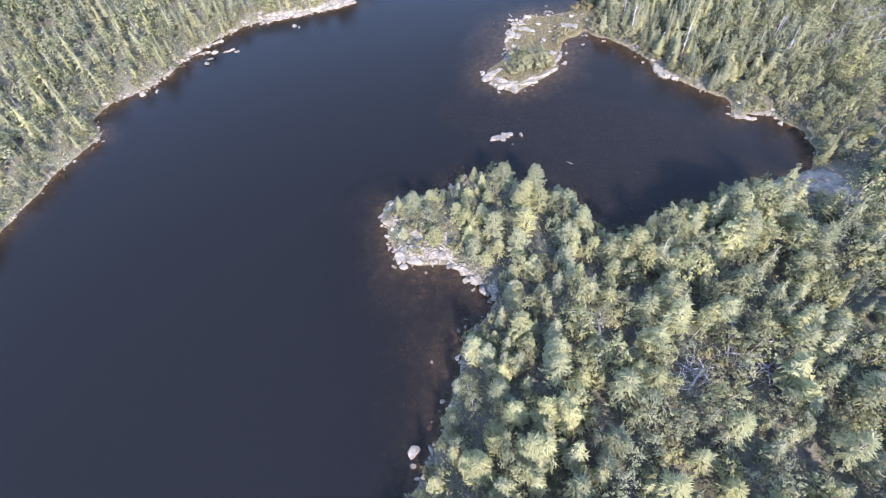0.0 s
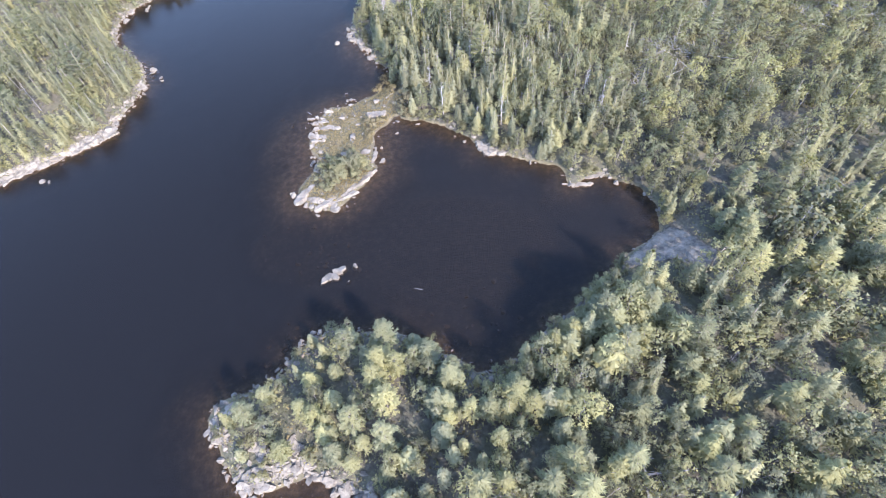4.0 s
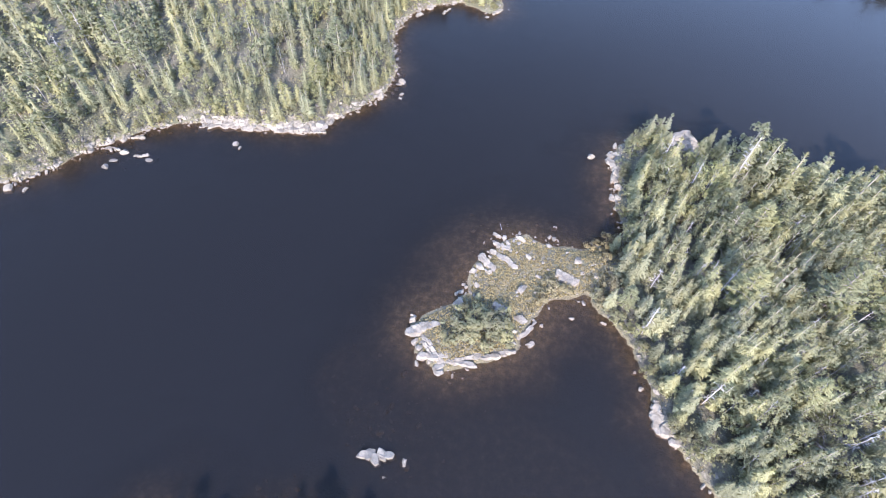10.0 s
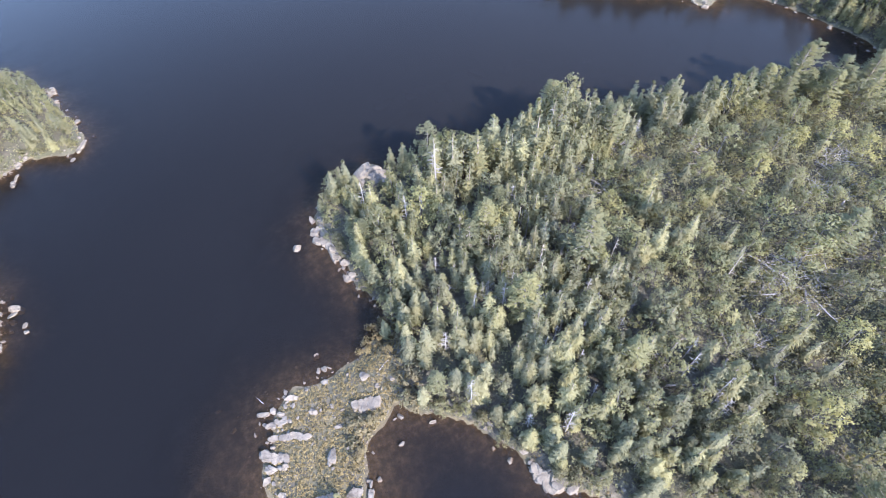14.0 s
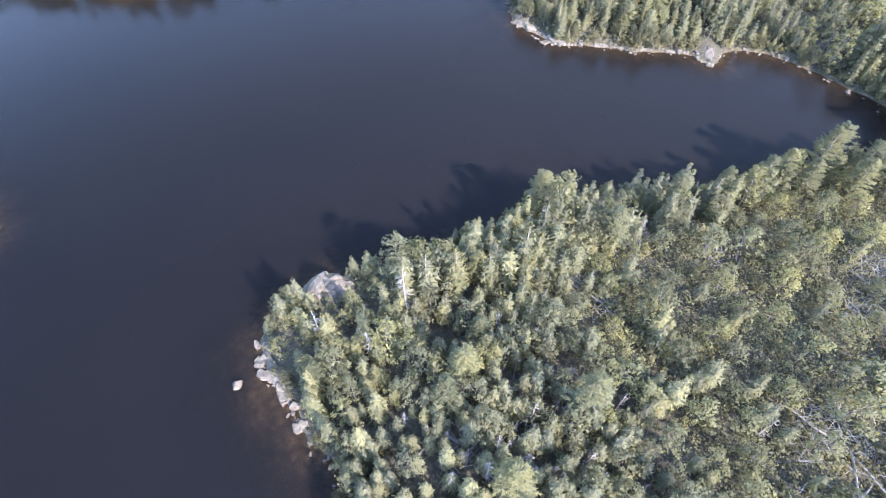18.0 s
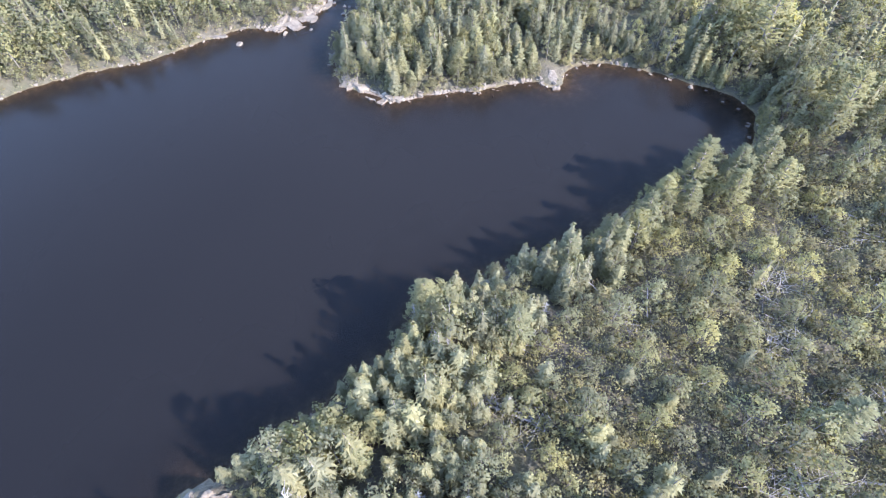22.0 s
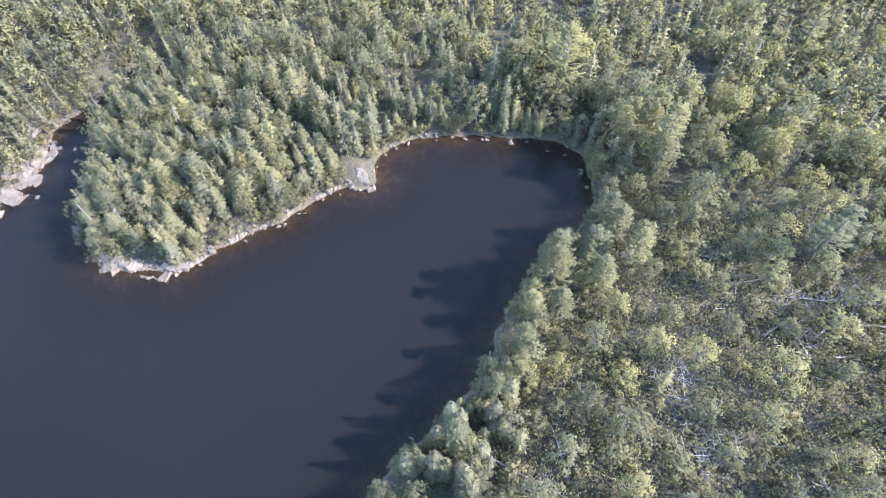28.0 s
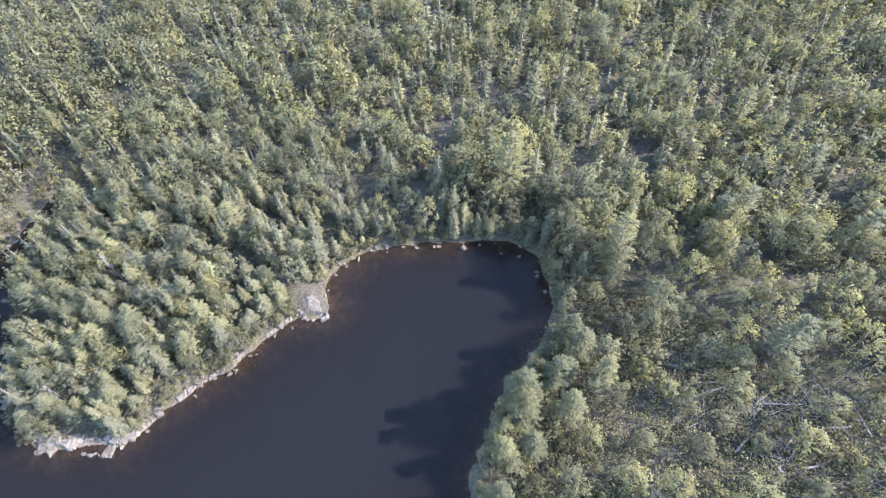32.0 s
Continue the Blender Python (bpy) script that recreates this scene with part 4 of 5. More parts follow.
POINT_STONES = [
    (-12.3, 49.2, 1.5, 1.3, 165), (-12.6, 48.3, 2.1, 0.9, 165), (-14.1, 48.2, 0.7, 0.6, 165), (-11.7, 43.8, 1, 0.8, 165),
    (-9.7, 42.3, 3.2, 1.8, 165), (-10.7, 45.8, 1.6, 1.1, 165), (-8.2, 45.4, 2.1, 1.3, 75), (-4.8, 44.3, 2, 1.4, 165), (-5.2, 42.3, 1.7, 1.3, 75),
    (-3.4, 40.9, 1.2, 0.9, 165), (-2.2, 39.8, 0.8, 0.7, 165), (-0.9, 38.7, 1.9, 1.5, 75), (0.5, 37.2, 1.6, 1.5, 75), (1.9, 37, 2.4, 1.2, 75),
    (1.1, 35.3, 0.8, 0.5, 165), (-4, 55.3, 1.1, 0.8, 165), (-3, 54.6, 0.8, 0.7, 165), (-2.2, 55.3, 0.7, 0.6, 165), (-5.4, 54.2, 0.6, 0.5, 165)]
POINT_STONES_SOUTH = [
    (-8.4, 41.7, 0.6, 0.5, 165), (-6.1, 41.5, 0.7, 0.6, 165), (-7.3, 41.5, 0.4, 0.3, 165), (21.8, 50.5, 0.5, 0.4, 165), (18.9, 52.4, 0.4, 0.3, 165),
    (-2.7, 40.8, 0.6, 0.5, 165), (-4.2, 41.5, 0.6, 0.5, 165), (-0.1, 38.2, 0.6, 0.5, 165), (-7.6, 16.5, 1.6, 1.6, 96), (-7.6, 15.1, 0.9, 0.7, 6),
    (-4.1, 19.6, 0.7, 0.5, 6), (-5.7, 19.9, 0.4, 0.3, 6), (-6.1, 15.4, 0.5, 0.4, 6), (-7, 13.8, 0.7, 0.6, 6), (-4.9, 17.3, 0.4, 0.3, 6), (-3.4, 18.9, 0.8, 0.6, 6),
    (-2.2, 40.9, 0.8, 0.6, 6), (-0.1, 39, 1.1, 0.9, 6), (0.9, 37.1, 1.6, 1.3, 6), (1.8, 35.9, 1, 0.9, 6)]
BAY_STONES = [
    (3.9, 66.1, 3.2, 1.9, 18), (3.4, 68.8, 0.5, 0.4, 18), (7, 66.7, 1, 0.9, 108), (5.6, 64.5, 0.7, 0.5, 18), (14.5, 104.6, 0.5, 0.5, 18),
    (16.2, 121, 1.6, 1.1, 18), (32.1, 81.5, 2.9, 2.1, 104), (33, 80.4, 1.7, 1.5, 14), (34.8, 79.5, 2.1, 1, 14), (29.9, 84.6, 0.8, 0.7, 14),
    (28.7, 86.3, 0.6, 0.5, 14), (15.9, 85.2, 1, 0.5, 14), (42.6, 68.8, 2.9, 1, 176), (45.6, 69.7, 2.8, 0.9, 176), (47.8, 67.2, 1, 0.9, 176),
    (13.2, 56, 0.4, 0.3, 176), (19.2, 47, 0.6, 0.5, 86), (21.7, 50.3, 0.5, 0.4, 176)]
CAPE_STONES = [
    (20.1, 120.6, 2.5, 1.8, 157), (20.9, 118.5, 1.6, 1.2, 157), (21.6, 115.9, 1.4, 1.3, 157), (20.6, 124.3, 1.1, 1, 157), (21.9, 113.6, 1, 0.8, 157),
    (22.2, 111.3, 0.6, 0.5, 157), (22.9, 106.3, 0.5, 0.4, 157), (20, 122.8, 1.2, 0.9, 157)]
WEST_STONES = [
    (-19.3, 126, 1.5, 1, 18), (-17.8, 122.5, 0.8, 0.7, 108), (-21, 121.4, 1.2, 1.1, 108), (-23, 118.4, 1, 1, 108), (-25.8, 113.4, 3.1, 2.3, 108),
    (-26.6, 109.2, 2.4, 2, 18), (-30, 108.4, 3.7, 2.8, 18), (-33.9, 107.6, 3.1, 2.6, 18), (-37.8, 106.9, 2.7, 1.9, 18), (-41.8, 106.1, 3.8, 1.9, 18),
    (-43.9, 103.4, 2.1, 1.4, 18), (-37.2, 101.6, 1.1, 1, 108), (-36.2, 101.2, 0.9, 0.8, 108), (-52.9, 96.6, 3.3, 1.7, 18), (-54, 93.2, 2.4, 1.4, 18)]
WEST_STONES_FAR = [
    (-52, 93.4, 1.7, 1.1, 18), (-49, 93.8, 2.1, 1.2, 18), (-47.4, 93.5, 1.4, 0.9, 18), (-52.1, 91.6, 1.5, 1, 18), (-52.5, 90, 1.1, 1.1, 108),
    (-62.2, 81, 1.5, 1.3, 108), (-59.8, 81.8, 1.1, 1, 108), (-19.2, 126.7, 1.9, 1.4, 160), (-17.9, 123.5, 0.8, 0.8, 70), (-15, 172.6, 2.4, 2.3, 70),
    (-10.9, 162.4, 1.3, 1.1, 70), (-10.3, 155.8, 2.5, 1.1, 70), (-11.8, 153.1, 1.2, 1, 70), (-20, 151.7, 2.5, 1.4, 70), (-23.7, 151.3, 1.6, 1.4, 70),
    (-24.7, 148.3, 1.9, 1.6, 70), (-21.1, 119.6, 0.8, 0.8, 70), (-21.9, 122.3, 1.3, 1.3, 70)]
POINT_NE_STONES = [
    (102.9, 150.9, 1.5, 1.2, 108), (88, 160.5, 1.3, 1.2, 108), (84.3, 162.8, 2.6, 1.6, 108), (87.4, 181.6, 2.5, 1.3, 18), (85.4, 179.4, 1.8, 1.3, 108), (85.7, 160.7, 0.6, 0.5, 108),
    (81.3, 166.6, 0.6, 0.5, 108), (121.3, 129.6, 1.2, 1.1, 108), (80.2, 172.4, 0.6, 0.5, 40)]
COVE_STONES = [
    (118.8, 140.8, 0.9, 0.8, 108), (119.7, 136.4, 0.8, 0.7, 108), (121.6, 123.9, 0.7, 0.6, 108), (121.5, 121.3, 0.8, 0.7, 108), (118.8, 118.3, 0.7, 0.7, 108),
    (116.6, 116.7, 0.7, 0.7, 108), (112, 115.5, 0.6, 0.6, 108), (118.2, 142.2, 0.8, 0.7, 108), (120.7, 133.2, 0.7, 0.6, 108)]
NORTH_STONES = [
    (85, 194.3, 6.3, 3.8, 122), (88.8, 194.5, 4.6, 3.5, 122), (81.8, 195.4, 2.7, 1.6, 122), (98.1, 200.5, 4, 3, 32), (95.6, 195.6, 2, 1.7, 32),
    (74.5, 195.9, 1.4, 1.2, 32), (82.6, 192.8, 1.6, 1.3, 32), (96.6, 192.3, 1.1, 0.9, 32), (88.5, 181.9, 1.2, 1, 32), (73, 201.1, 2.8, 1.3, 122),
    (94.6, 190.2, 1, 0.9, 24), (95.8, 194.8, 1.1, 0.9, 40), (97, 191.6, 0.9, 0.8, 70), (91.9, 195.7, 1.3, 1, 20), (86.8, 190.2, 1, 0.7, 10),
    (90.2, 182.8, 1.2, 1, 60), (85.1, 179.6, 1.6, 1.2, 80), (92.7, 195.1, 1, 0.8, 15)]
ALL_STONES = ISLET_STONES + ISLET_STONES_SOUTH + POINT_STONES + POINT_STONES_SOUTH + BAY_STONES + CAPE_STONES + WEST_STONES + WEST_STONES_FAR + POINT_NE_STONES + COVE_STONES + NORTH_STONES


def stone_shape(rng, level, cuts=12, slab=False):
    """A frost-split block: a ball cut flat on many sides; a slab has steep sides and one broad sloping top."""
    v, f = ball(level)
    v = np.sign(v) * np.abs(v) ** 0.5 * rng.uniform(0.95, 1.1, (1, 3))
    planes = [(rng.normal(0, 1, 3) * [1, 1, 0.8], rng.uniform(0.45, 0.8)) for _ in range(cuts)]
    if slab:
        a = rng.uniform(0, 6.28)
        planes = [((math.cos(a + 6.28 * k / 6 + rng.uniform(-0.35, 0.35)), math.sin(a + 6.28 * k / 6), rng.uniform(-0.05, 0.35)), rng.uniform(0.6, 0.95)) for k in range(6)]
        planes += [((rng.normal(0, 0.16), rng.normal(0, 0.16), 1), rng.uniform(0.45, 0.6)), ((rng.normal(0, 0.5), rng.normal(0, 0.5), 1), 0.7)]
        planes += [(rng.normal(0, 1, 3) + [0, 0, 0.5], rng.uniform(0.65, 0.85)) for _ in range(3)]
    for n, reach in planes:
        n = np.asarray(n, float) / np.linalg.norm(n)
        v = v - (v @ n - reach).clip(0)[:, None] * n
    grain = np.array([noise.noise(Vector(p) * 3.1 + Vector((cuts, level, 0))) for p in v])
    chips = np.array([noise.noise(Vector(p) * 6.5 + Vector((level, cuts, 3))) for p in v])
    return v * (1 + 0.10 * grain[:, None] + 0.07 * chips[:, None]), f


rng = np.random.default_rng(31)
STONES = [mesh_of("boulder", *stone_shape(rng, 3, 11 + k % 4, k % 3 == 0), [GRANITE]) for k in range(9)]
BLOCKS = [mesh_of("block", *stone_shape(rng, 3, 9, True), [GRANITE]) for _ in range(7)]
LEDGES = []
for k in range(5):
    LEDGES.append([])
    for s in range(5):
        size = (rng.uniform(0.3, 0.5), rng.uniform(0.5, 0.85), rng.uniform(0.75, 1.1))
        LEDGES[-1].append((BLOCKS[(k + s) % 7], pose(-0.72 + 0.36 * s, rng.uniform(-0.22, 0.22), rng.uniform(-0.25, 0.05), 0, 0, rng.uniform(-25, 25)) @ Matrix.Diagonal((*size, 1))))
for k, (x, y, long, wide, turn) in enumerate(ALL_STONES):
    base = float(height_at(x, y))
    flat = long > 1.9
    tall = min(0.26 * wide + 0.1, 0.5) if flat else 0.36 * wide + 0.07
    z = max(base, -0.12 if flat else -0.22) + tall * 0.3
    name = "rock_ledge" if flat else "boulder"
    ob = new(name, None if flat else STONES[k % len(STONES)])
    ob.matrix_basis = pose(x, y, z, rng.uniform(-7, 7), rng.uniform(-7, 7), turn + rng.uniform(-12, 12)) @ Matrix.Diagonal((long * 0.58, wide * 0.6, tall, 1))
    if flat:
        for me, m in LEDGES[k % 5]:
            block = new("block", me)
            block.parent, block.matrix_basis = ob, m if x > -20 else m @ Matrix.Diagonal((0.7, 0.6, 1, 1))
        tagged(ob, "pale ice-worn granite ledge sloping into the lake", "rock ledge", group="granite ledges along the shore")
    elif base < -0.25:
        tagged(ob, "pale granite boulder standing in the lake", "boulder", group="granite boulders along the shore")
    else:
        tagged(ob, "pale grey granite boulder on the lake shore", "boulder", group="granite boulders along the shore")



def bedrock_sheet(rng, start, end, reach, cell, lift):
    """Bare bedrock split into tilted blocks by joints; corners relative to its start."""
    start, end = np.array(start), np.array(end)
    run = np.linalg.norm(end - start)
    way = (end - start) / run
    side = np.array([-way[1], way[0]])
    u, v = np.meshgrid(np.arange(-0.6, run + 0.6, 0.16), np.arange(-reach - 0.4, reach + 0.4, 0.16))
    wander = 0.35 * waves(u, v, 5 + int(run * 10), 3.0)
    sites = rng.uniform([-1, -reach - 1], [run + 1, reach + 1], (max(2, int((run + 2) * (2 * reach + 2) / cell**2)), 2))
    far = np.hypot((u + wander)[..., None] - sites[:, 0], (v + 0.6 * wander)[..., None] * 1.25 - sites[:, 1] * 1.25)
    near_two = np.sort(far, -1)[..., :2]
    mine = far.argmin(-1)
    level, tilt = rng.uniform(0, 1, len(sites)), rng.normal(0, 0.10, (len(sites), 2))
    joint = np.clip((near_two[..., 1] - near_two[..., 0]) / 0.22, 0, 1)
    edge = np.clip(np.minimum(reach * (1 + 0.3 * waves(u, 0 * v, 9 + int(run), 2.7)) - np.abs(v), np.minimum(u + 0.5, run + 0.5 - u)) / 0.3, 0, 1)
    x, y = start[0] + way[0] * u + side[0] * v, start[1] + way[1] * u + side[1] * v
    ground_z = np.clip(height_at(x, y), -0.12 if cell < 2.1 else 0.12, 9)
    top = 0.05 + lift * level[mine] + tilt[mine, 0] * (u - sites[mine, 0]) + tilt[mine, 1] * (v - sites[mine, 1]) - 0.16 * (1 - joint) + 0.03 * waves(u, v, 3, 0.8)
    z = ground_z + top * edge - 0.5 * (1 - edge)
    return np.stack([x - start[0], y - start[1], z], -1).reshape(-1, 3), grid_faces(u.shape[1], u.shape[0])


# Bare ledges along the shore: from, to, half width, size of the blocks, how much they stand up.
LEDGE_BANDS = [((83.0, 163.6), (81.2, 172.3), 1.3, 2.0, 0.30), ((83.8, 162.6), (92, 158.0), 0.6, 1.6, 0.22), ((92, 157.6), (104, 150.0), 0.5, 1.7, 0.2), ((-11.4, 43.2), (-3.8, 42.6), 1.1, 1.2, 0.30),
               ((-4.2, 41.6), (2.2, 36.8), 0.6, 1.0, 0.35), ((-13.3, 51.2), (-12.4, 47.4), 0.6, 1.1, 0.35), ((81.6, 172.6), (87, 182), 0.7, 1.3, 0.35), ((82, 195.2), (95, 195.4), 1.4, 1.7, 0.45), ((-43.5, 104.2), (-26.5, 109.6), 1.2, 1.1, 0.35),
               ((-13.0, 51.7), (-10.6, 51.7), 1.0, 2.8, 0.35), ((105.0, 145.7), (107.4, 148.2), 1.05, 2.4, 0.4), ((-9.0, 46.3), (-7.6, 43.9), 0.9, 1.6, 0.3), ((-5.2, 45.5), (-4.0, 43.3), 0.8, 1.6, 0.3), ((2.2, 82.0), (6.5, 78.6), 0.7, 1.3, 0.25), ((6.5, 78.6), (13.6, 83.2), 0.45, 1.2, 0.2), ((21.2, 113), (20.2, 123.5), 0.8, 1.5, 0.35), ((31.5, 82.6), (34.6, 79.3), 0.8, 1.5, 0.35), ((27.6, 129.0), (31.6, 126.2), 1.7, 1.9, 0.5)]
for k, (start, end, reach, cell, lift) in enumerate(LEDGE_BANDS):
    ob = new("bedrock_ledge", mesh_of("bedrock_ledge", *bedrock_sheet(rng, start, end, reach, cell, lift), [GRANITE]))
    ob.location = (*start, 0)
    tagged(ob, "band of bare jointed granite bedrock along the waterline", "rock ledge", group="granite ledges along the shore")

# Boulder fields on the stoniest stretches: a box of the plan, how far inland, how many, how large.
field, field_faces, field_base, loose = [], [], 0, 0
rough_stones = [stone_shape(rng, 2, 10, k % 2 == 0) for k in range(7)]
for (a, b, c, e), inland, count, big in (((-47, -25, 102, 114), 3.2, 95, 1.7), ((-13, 3, 35, 47), 2.0, 48, 0.9), ((-15, -6, 46, 54), 1.2, 7, 0.9), ((80, 96, 191, 200), 2.5, 34, 1.6),
                                         ((-58, -48, 89, 97), 1.0, 26, 1.1), ((3, 10, 86, 101), 1.5, 10, 0.8), ((1, 8, 77, 84), 1.2, 16, 1.2), ((19, 24, 112, 126), 1.2, 20, 1.3), ((84, 88, 177, 183), 1.6, 12, 1.4)):
    x, y = rng.uniform(a, b, 4000), rng.uniform(c, e, 4000)
    d = distance_at(x, y)
    for k in np.nonzero((d > -0.9) & (d < inland))[0][:count]:
        long = 0.35 + big * rng.uniform(0, 1) ** 2
        wide, base = long * rng.uniform(0.55, 0.9), float(height_at(x[k], y[k]))
        m = pose(x[k], y[k], max(base, -0.2) + 0.12 * wide, rng.uniform(-12, 12), rng.uniform(-12, 12), rng.uniform(0, 360)) @ Matrix.Diagonal((long * 0.6, wide * 0.6, wide * 0.36 + 0.05, 1))
        if long > 0.75 and loose < 120:
            loose += 1
            ob = new("boulder", STONES[int(k) % len(STONES)])
            ob.matrix_basis = m
            tagged(ob, "angular pale granite boulder in the shore's boulder field", "boulder", group="granite boulders along the shore")
        else:
            v, f = rough_stones[int(k) % 7]
            m = np.array(m)
            field.append(v @ m[:3, :3].T + m[:3, 3])
            field_faces.append(f + field_base)
            field_base += len(v)
tagged(new("boulder_field", mesh_of("boulder_field", np.concatenate(field), np.concatenate(field_faces), [GRANITE])), "small angular granite stones of the shore's boulder fields", "stones", kind="stuff")

# The bare outcrop at the head of the cape and the slab above the bay.
OUTCROPS = [(45.4, 53.6, 1.5, 0.9, 0.3, 25), (48.9, 50.2, 1.6, 0.8, 0.3, 75), 
            (90.3, 171.2, 1.9, 1.3, 0.9, 40), (23.5, 24.2, 1.0, 0.7, 0.5, 20), (27.0, 25.0, 0.8, 0.6, 0.45, 80)]
dark_blocks = [mesh_of("block", *stone_shape(rng, 3, 9, True), [DARK_GRANITE]) for _ in range(4)]
for k, (x, y, long, wide, tall, turn) in enumerate(OUTCROPS):
    root = tagged(new("rock_outcrop"), "bare weathered granite outcrop among the trees", "rock outcrop", group="granite outcrops")
    root.matrix_basis = pose(x, y, float(height_at(x, y)) + tall * 0.2, 0, 0, turn) @ Matrix.Diagonal((long, wide, tall, 1))
    for s in range(5):
        block = new("block", dark_blocks[(k + s) % 4])
        block.parent = root
        block.matrix_basis = pose(rng.uniform(-0.6, 0.6), rng.uniform(-0.6, 0.6), rng.uniform(-0.2, 0.1), rng.uniform(-8, 8), rng.uniform(-8, 8), rng.uniform(0, 360)) @ Matrix.Diagonal((rng.uniform(0.4, 0.75), rng.uniform(0.35, 0.6), rng.uniform(0.4, 0.8), 1))

# The smooth slab that slopes into the bay.
sx, sy = np.meshgrid(np.arange(38, 53.6, 0.3), np.arange(47, 58.5, 0.3))
inside = on_slab(sx, sy) & (distance_at(sx, sy) > -1.2)
top = height_at(sx, sy) + 0.10 + 0.05 * waves(sx, sy, 71, 3.0)
quads = grid_faces(sx.shape[1], sx.shape[0])
quads = quads[inside.ravel()[quads].all(1)]
slab = new("rock_slab", mesh_of("rock_slab", np.stack([sx, sy, top], -1).reshape(-1, 3), quads, [DARK_GRANITE], soft=True))
thick = slab.modifiers.new("thickness", "SOLIDIFY")
thick.thickness, thick.offset = 0.3, -1.0
tagged(slab, "smooth grey granite slab sloping into the bay", "rock slab")

# ---- small stones along the waterline ----


def stony(x, y):
    """How stony a stretch of shore is, from 0 to 1."""
    s = 0.30 + 0.35 * (waves(x, y, 41, 17) > 0.1)
    s = np.where(in_box(x, y, -16, 6, 10, 60), 0.85, s)
    s = np.where(in_box(x, y, 0, 26, 76, 106), 0.30, s)
    s = np.where((x < -18) & (y > 80), 0.95, s)
    s = np.where(in_box(x, y, 66, 108, 188, 206), 0.9, s)
    s = np.where(in_box(x, y, 76, 106, 146, 186), 0.7, s)
    return np.where(in_box(x, y, 24, 125, 112, 133), 0.2, s)


shore = np.vstack([MAIN_SHORE, WEST_SHORE])
shore = shore[overlooked(shore[:, 0], shore[:, 1])]
rng = np.random.default_rng(77)
often = np.where(shore[:, 0] < -18, 16, 9)
at = np.repeat(shore, often, 0)
at = at + rng.normal(0, 0.7, at.shape)
at = at[rng.uniform(0, 1, len(at)) < stony(at[:, 0], at[:, 1])]
more = np.vstack([rng.normal(0, 1, (110, 2)) * s + c for c, s in (((-50.5, 93), (3.2, 1.5)), ((3, 70), (5, 4)), ((-8, 30), (3, 8)), ((-2, 57), (3, 1.2)), ((20, 52), (5, 3)), ((10, 98), (3, 3)))])
at = np.vstack([at, more])
pebbles = [stone_shape(rng, 1, 4) for _ in range(6)]
verts, faces, base = [], [], 0
deep = height_at(at[:, 0], at[:, 1])
for k, (x, y) in enumerate(at):
    if deep[k] < -1.3 or deep[k] > 0.9:
        continue
    v, f = pebbles[k % 6]
    g = 0.08 + 0.34 * rng.uniform(0, 1) ** 3
    c, s = math.cos(k * 1.7), math.sin(k * 1.7)
    v = v * [g * rng.uniform(0.9, 1.5), g, g * 0.7]
    verts.append(v @ np.array([[c, s, 0], [-s, c, 0], [0, 0, 1]]) + [x, y, deep[k] + 0.25 * g])
    faces.append(f + base)
    base += len(v)
tagged(new("shore_stones", mesh_of("shore_stones", np.concatenate(verts), np.concatenate(faces), [GRANITE])), "small pale stones strewn along the waterline", "stones", kind="stuff")

# ---- undergrowth ----
rng = np.random.default_rng(91)
x, y = np.meshgrid(np.arange(-120, 216, 0.8), np.arange(0, 262, 0.8))
x, y = x.ravel() + rng.uniform(-0.45, 0.45, x.size), y.ravel() + rng.uniform(-0.45, 0.45, x.size)
d = distance_at(x, y)
islet = in_box(x, y, 0, 24, 76, 106)
keep = (d > 0.12) & overlooked(x, y) & ~islet & (rng.uniform(0, 1, x.size) < np.where(((x < -34) | (y > 215) | (x > 134)) & (d > 5), 0.25, np.where(d < 8, 0.9, 0.30)))
keep &= ~on_slab(x, y) & ~bare_rock(x, y) & ~in_box(x, y, 26.5, 33, 125.5, 130.5)
x, y = x[keep], y[keep]
more = np.stack([rng.uniform(56, 118, 12000), rng.uniform(70, 117, 12000)], 1)
more = more[(distance_at(*more.T) > 3) & (more[:, 0] - more[:, 1] * 0.3 < 86)]
x, y = np.concatenate([x, more[:, 0]]), np.concatenate([y, more[:, 1]])
z = height_at(x, y)
tall = rng.uniform(0.15, 0.6, x.size) + rng.uniform(0, 1.3, x.size) ** 2 * (distance_at(x, y) > 0.9) + 0.9 * in_box(x, y, 56, 118, 70, 116) * rng.uniform(0, 1, x.size)
inshore = distance_at(x, y)
tall = tall + rng.uniform(0.3, 1.2, x.size) * (inshore > 0.6) * (inshore < 4)
v, f, n = tufts(rng, np.stack([x, y, z + tall * 0.6], 1), 0.24 + 0.24 * tall, 8, 0.14)
which = np.repeat((rng.uniform(0, 1, x.size) < (0.14 + 0.12 * waves(x, y, 62, 9)) * ~in_box(x, y, 56, 118, 70, 116)), 8).astype(int)
tagged(new("undergrowth", mesh_of("undergrowth", v, f, [SHRUB, RUSTY], which, normals=n, values={"tree": np.repeat(rng.uniform(0, 1, x.size), 24)})), "knee-high leafy undergrowth and heath on the forest floor", "undergrowth", kind="stuff")

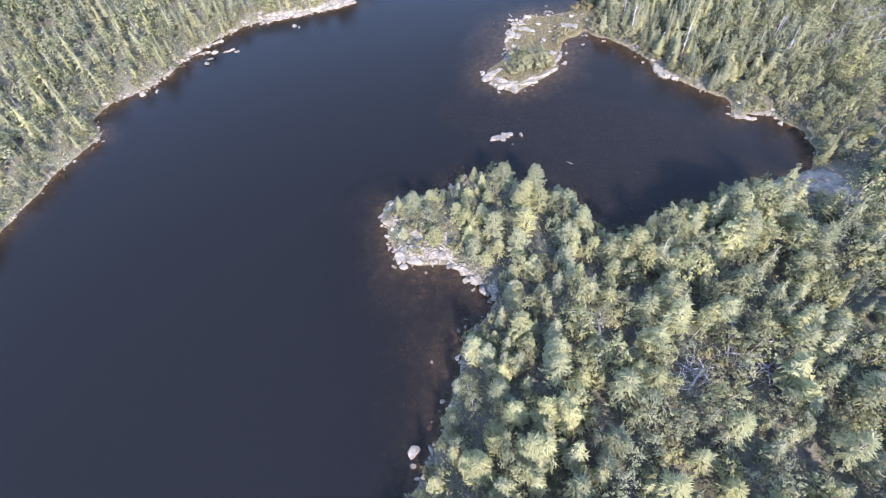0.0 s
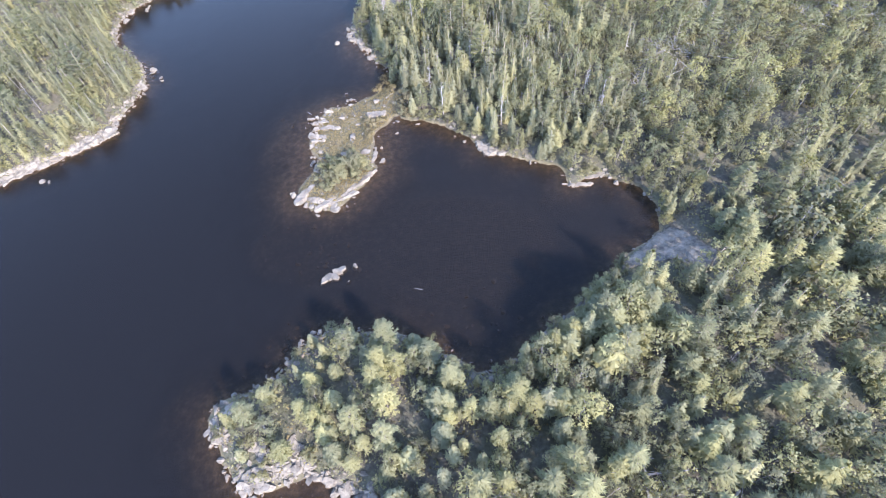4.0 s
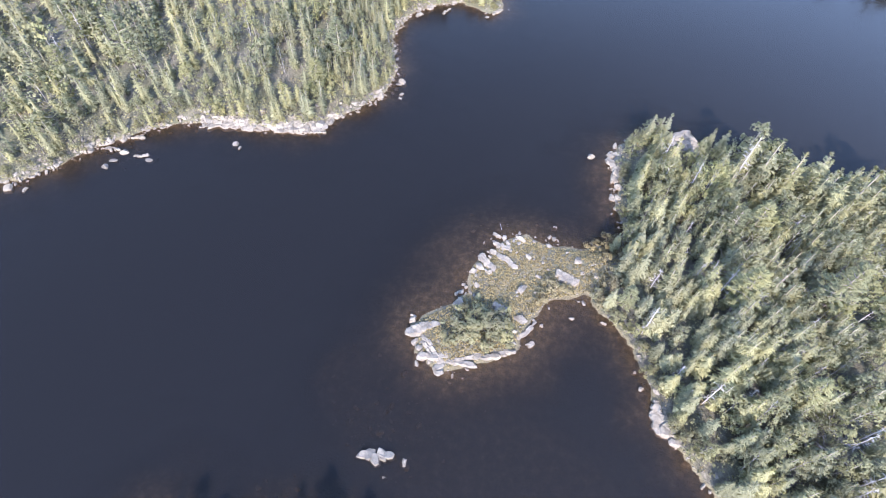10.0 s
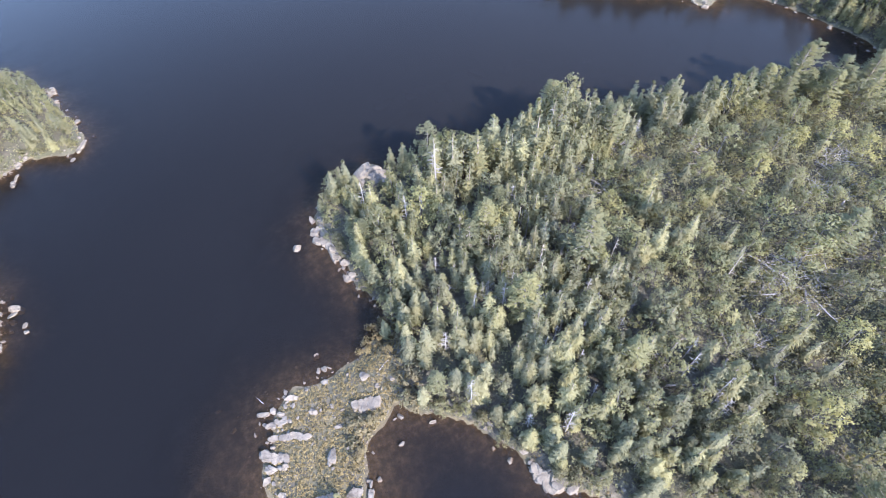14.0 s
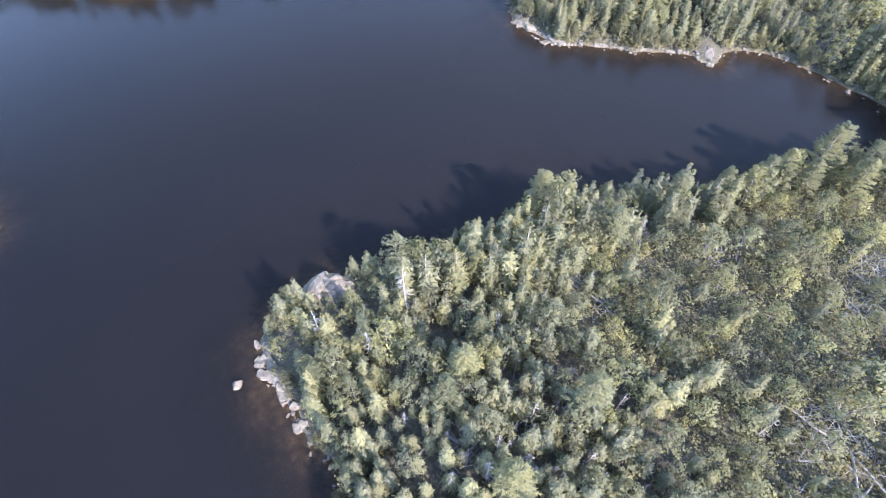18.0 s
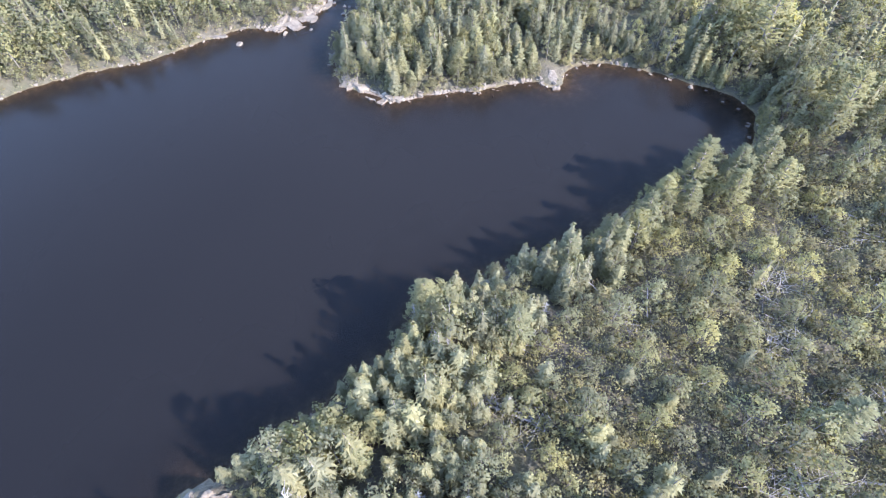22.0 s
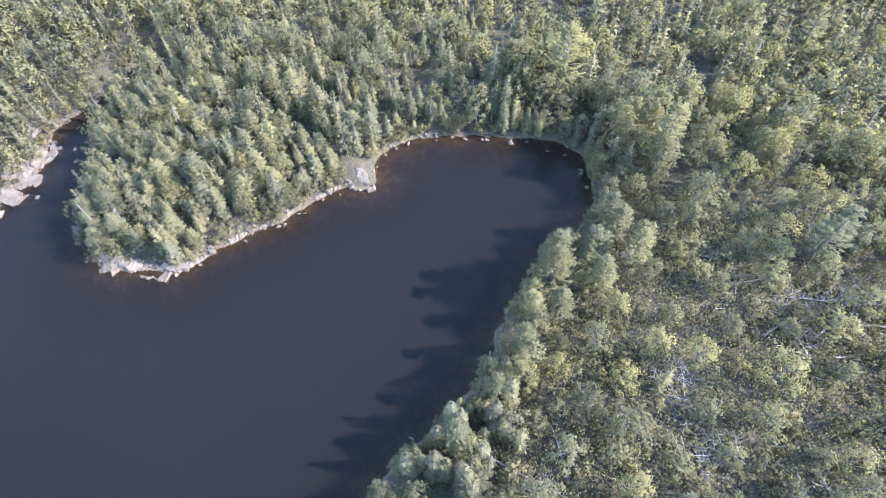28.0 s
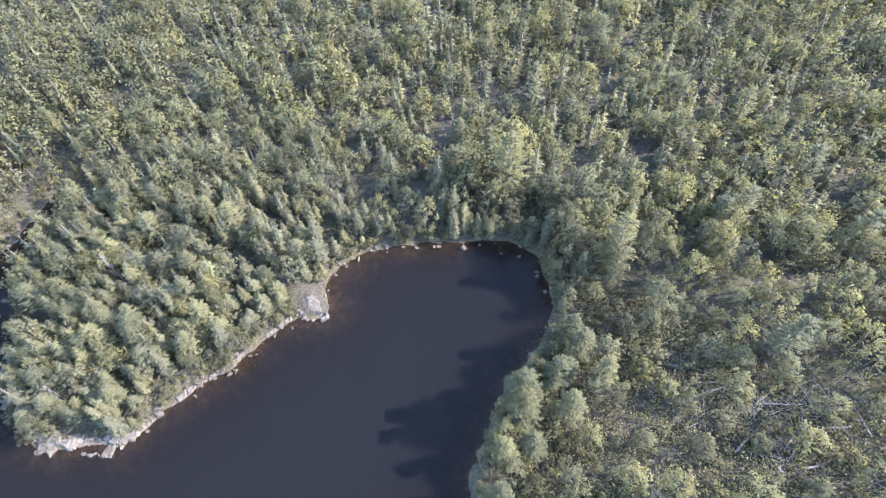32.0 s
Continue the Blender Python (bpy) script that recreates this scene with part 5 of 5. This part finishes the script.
# Sedge and heath on the low islet.
n = 15000
x, y = rng.uniform(0, 26, n), rng.uniform(76, 108, n)
keep = (distance_at(x, y) > 0.25) & (x < 24.5)
x, y = x[keep], y[keep]
z = height_at(x, y)
v, f, normals = sprays(rng, np.repeat(np.stack([x, y, z], 1), 4, 0), rng.normal(0, 0.6, (4 * len(x), 3)) * [1, 1, 0.2] + [0, 0, 0.8], rng.uniform(0.12, 0.38, 4 * len(x)), 0.085, 0.3)
tagged(new("sedge", mesh_of("sedge", v, f, [SEDGE], normals=normals)), "low olive and straw-coloured sedge on the islet", "sedge", kind="stuff")

HEATH = [(22.3, 103.4, 1.3), (23.4, 104.9, 1.1), (20.5, 103.0, 0.9), (22.6, 95.0, 1.2), (23.8, 96.6, 1.2), (24.4, 98.6, 1.1), (16.8, 93.9, 1.1), (18.0, 94.3, 0.9), (15.8, 92.4, 1.0), (24.2, 101.5, 1.1), (22.4, 100.8, 0.8)]
BUSHES = [(7.5, 82.2, 1.3), (9.3, 83.1, 1.5), (11.2, 84.2, 1.4), (12.6, 85.2, 1.3), (8.3, 84.6, 1.5), (10.2, 85.6, 1.5), (12.0, 86.6, 1.2), (6.2, 81.2, 1.0), (7.0, 86.0, 1.0), (9.0, 86.6, 1.3), (6.8, 83.6, 1.2),
          (11.0, 82.8, 1.1), (13.2, 84.0, 0.9), (-9.5, 50.2, 1.1), (-8.2, 48.4, 1.2), (-9.8, 46.6, 0.9), (-7.4, 46.0, 0.9), (-6.6, 50.8, 1.3), (-6.0, 44.3, 0.8), (-8.0, 43.9, 0.8), (-3.2, 43.2, 1.0)]
def foliage_mesh(tall, wide, clumps, count, size, mat):
    v, f, normals = bush_shape(rng, tall, wide, clumps, count, size, 10)[1]
    return mesh_of("leaves", v, f, [mat], normals=normals)


heath_mesh = [foliage_mesh(1.1, 1.0, 10, 40, 0.085, RUSTY) for _ in range(3)]
bush_mesh = [foliage_mesh(1.7, 1.1, 12, 45, 0.09, SHRUB) for _ in range(3)]
stem_mesh = mesh_of("stem", *bush_shape(rng, 1.3, 0.9, 8, 2, 0.1, 2)[0], [BARK])
for rows, meshes, name, label in ((HEATH, heath_mesh, "heath_bush", "low rust-brown heath bush at the islet's neck"), (BUSHES, bush_mesh, "bush", "rounded olive-green bush on the rocky point")):
    for k, (x, y, g) in enumerate(rows):
        root = tagged(new(name), label, "bush", group="bushes of the islet and the point")
        g *= 1.35 if name == "heath_bush" else 1.1
        root.matrix_basis = pose(x, y, float(height_at(x, y)), 0, 0, k * 67) @ Matrix.Diagonal((g, g, g * 0.9, 1))
        for part_name, me in (("stem", stem_mesh), ("foliage", meshes[k % 3])):
            new(part_name, me).parent = root

# ---- dead wood ----
TANGLES = [(14, 31, 1.6), (23, 24, 2.6), (29, 26, 2.2), (32, 24, 1.6), (104, 91, 3), (107, 86, 3), (104, 100, 2.5), (90, 102, 2.5), (100, 89, 3), (108, 81, 2.5), (70, 90, 3.5), (84, 98, 2.5), (61, 84, 3), (48, 87, 2.5), (56, 119, 1.6),
           (43, 107, 1.8), (67, 89, 2.5), (58, 111, 2), (56, 116, 1.6), (66, 118, 2), (72, 86, 2), (81, 89, 2.5), (75, 111, 1.6), (36, 104, 2)]
rng = np.random.default_rng(55)
bits = []
for cx, cy, r in TANGLES:
    for _ in range(int(46 * r)):
        p = np.array([cx, cy]) + rng.normal(0, 0.62 * r, 2)
        a, run = rng.uniform(0, 6.28), rng.uniform(0.5, 2.0)
        if distance_at(*p) < 0.5:
            continue
        foot = np.array([*p, float(height_at(*p)) + rng.uniform(0.3, 1.3)])
        bits.append(tube([foot, foot + [run * math.cos(a), run * math.sin(a), run * rng.uniform(-0.1, 0.7)]], (rng.uniform(0.016, 0.034), 0.01), 3))
tagged(new("brushwood", mesh_of("brushwood", *joined(bits), [DEADWOOD])), "tangles of bleached dead branches in the clearings", "brushwood", kind="stuff")


def log_meshes(rng, run):
    stem = tube([(0, 0, 0), (run * 0.35, 0.06, 0.02), (run * 0.7, -0.05, 0.06), (run, 0.04, 0.05)], (0.14, 0.12, 0.085, 0.04), 7)
    stubs = []
    for _ in range(5):
        u, a = rng.uniform(0.25, 0.95), rng.uniform(-0.4, 3.5)
        foot = np.array([run * u, 0, 0.04])
        stubs.append(tube([foot, foot + np.array([0.35, math.cos(a), abs(math.sin(a))]) * rng.uniform(0.4, 1.1)], (0.035, 0.014), 4))
    return mesh_of("stem", *stem, [DEADWOOD]), [mesh_of("branch_stub", *s, [DEADWOOD]) for s in stubs]


LOGS = [log_meshes(rng, run) for run in (4.5, 3.2, 5.5, 2.4)]
for k in range(64):
    cx, cy, r = TANGLES[k % len(TANGLES)]
    x, y = cx + rng.normal(0, r * 0.9), cy + rng.normal(0, r * 0.9)
    if distance_at(x, y) < 2:
        continue
    stem, stubs = LOGS[k % 4]
    root = tagged(new("fallen_log"), "bleached fallen tree trunk with broken branch stubs", "log", group="fallen logs in the clearings")
    root.matrix_basis = pose(x, y, float(height_at(x, y)) + rng.uniform(0.15, 0.5), 0, -rng.uniform(0, 9), rng.uniform(0, 360))
    new("stem", stem).parent = root
    for s in stubs:
        new("branch_stub", s).parent = root
for x, y, turn in ((21.2, 99.6, 25), (20.6, 99.2, 32), (14.6, 59.6, 150), (7.4, 101.2, 120)):
    stem, stubs = LOGS[3]
    root = tagged(new("driftwood"), "thin bleached driftwood pole at the water's edge", "driftwood", group="driftwood")
    root.matrix_basis = pose(x, y, max(0.03, float(height_at(x, y)) + 0.08), 0, 0, turn) @ Matrix.Diagonal((0.5, 0.4, 0.4, 1))
    new("stem", stem).parent = root
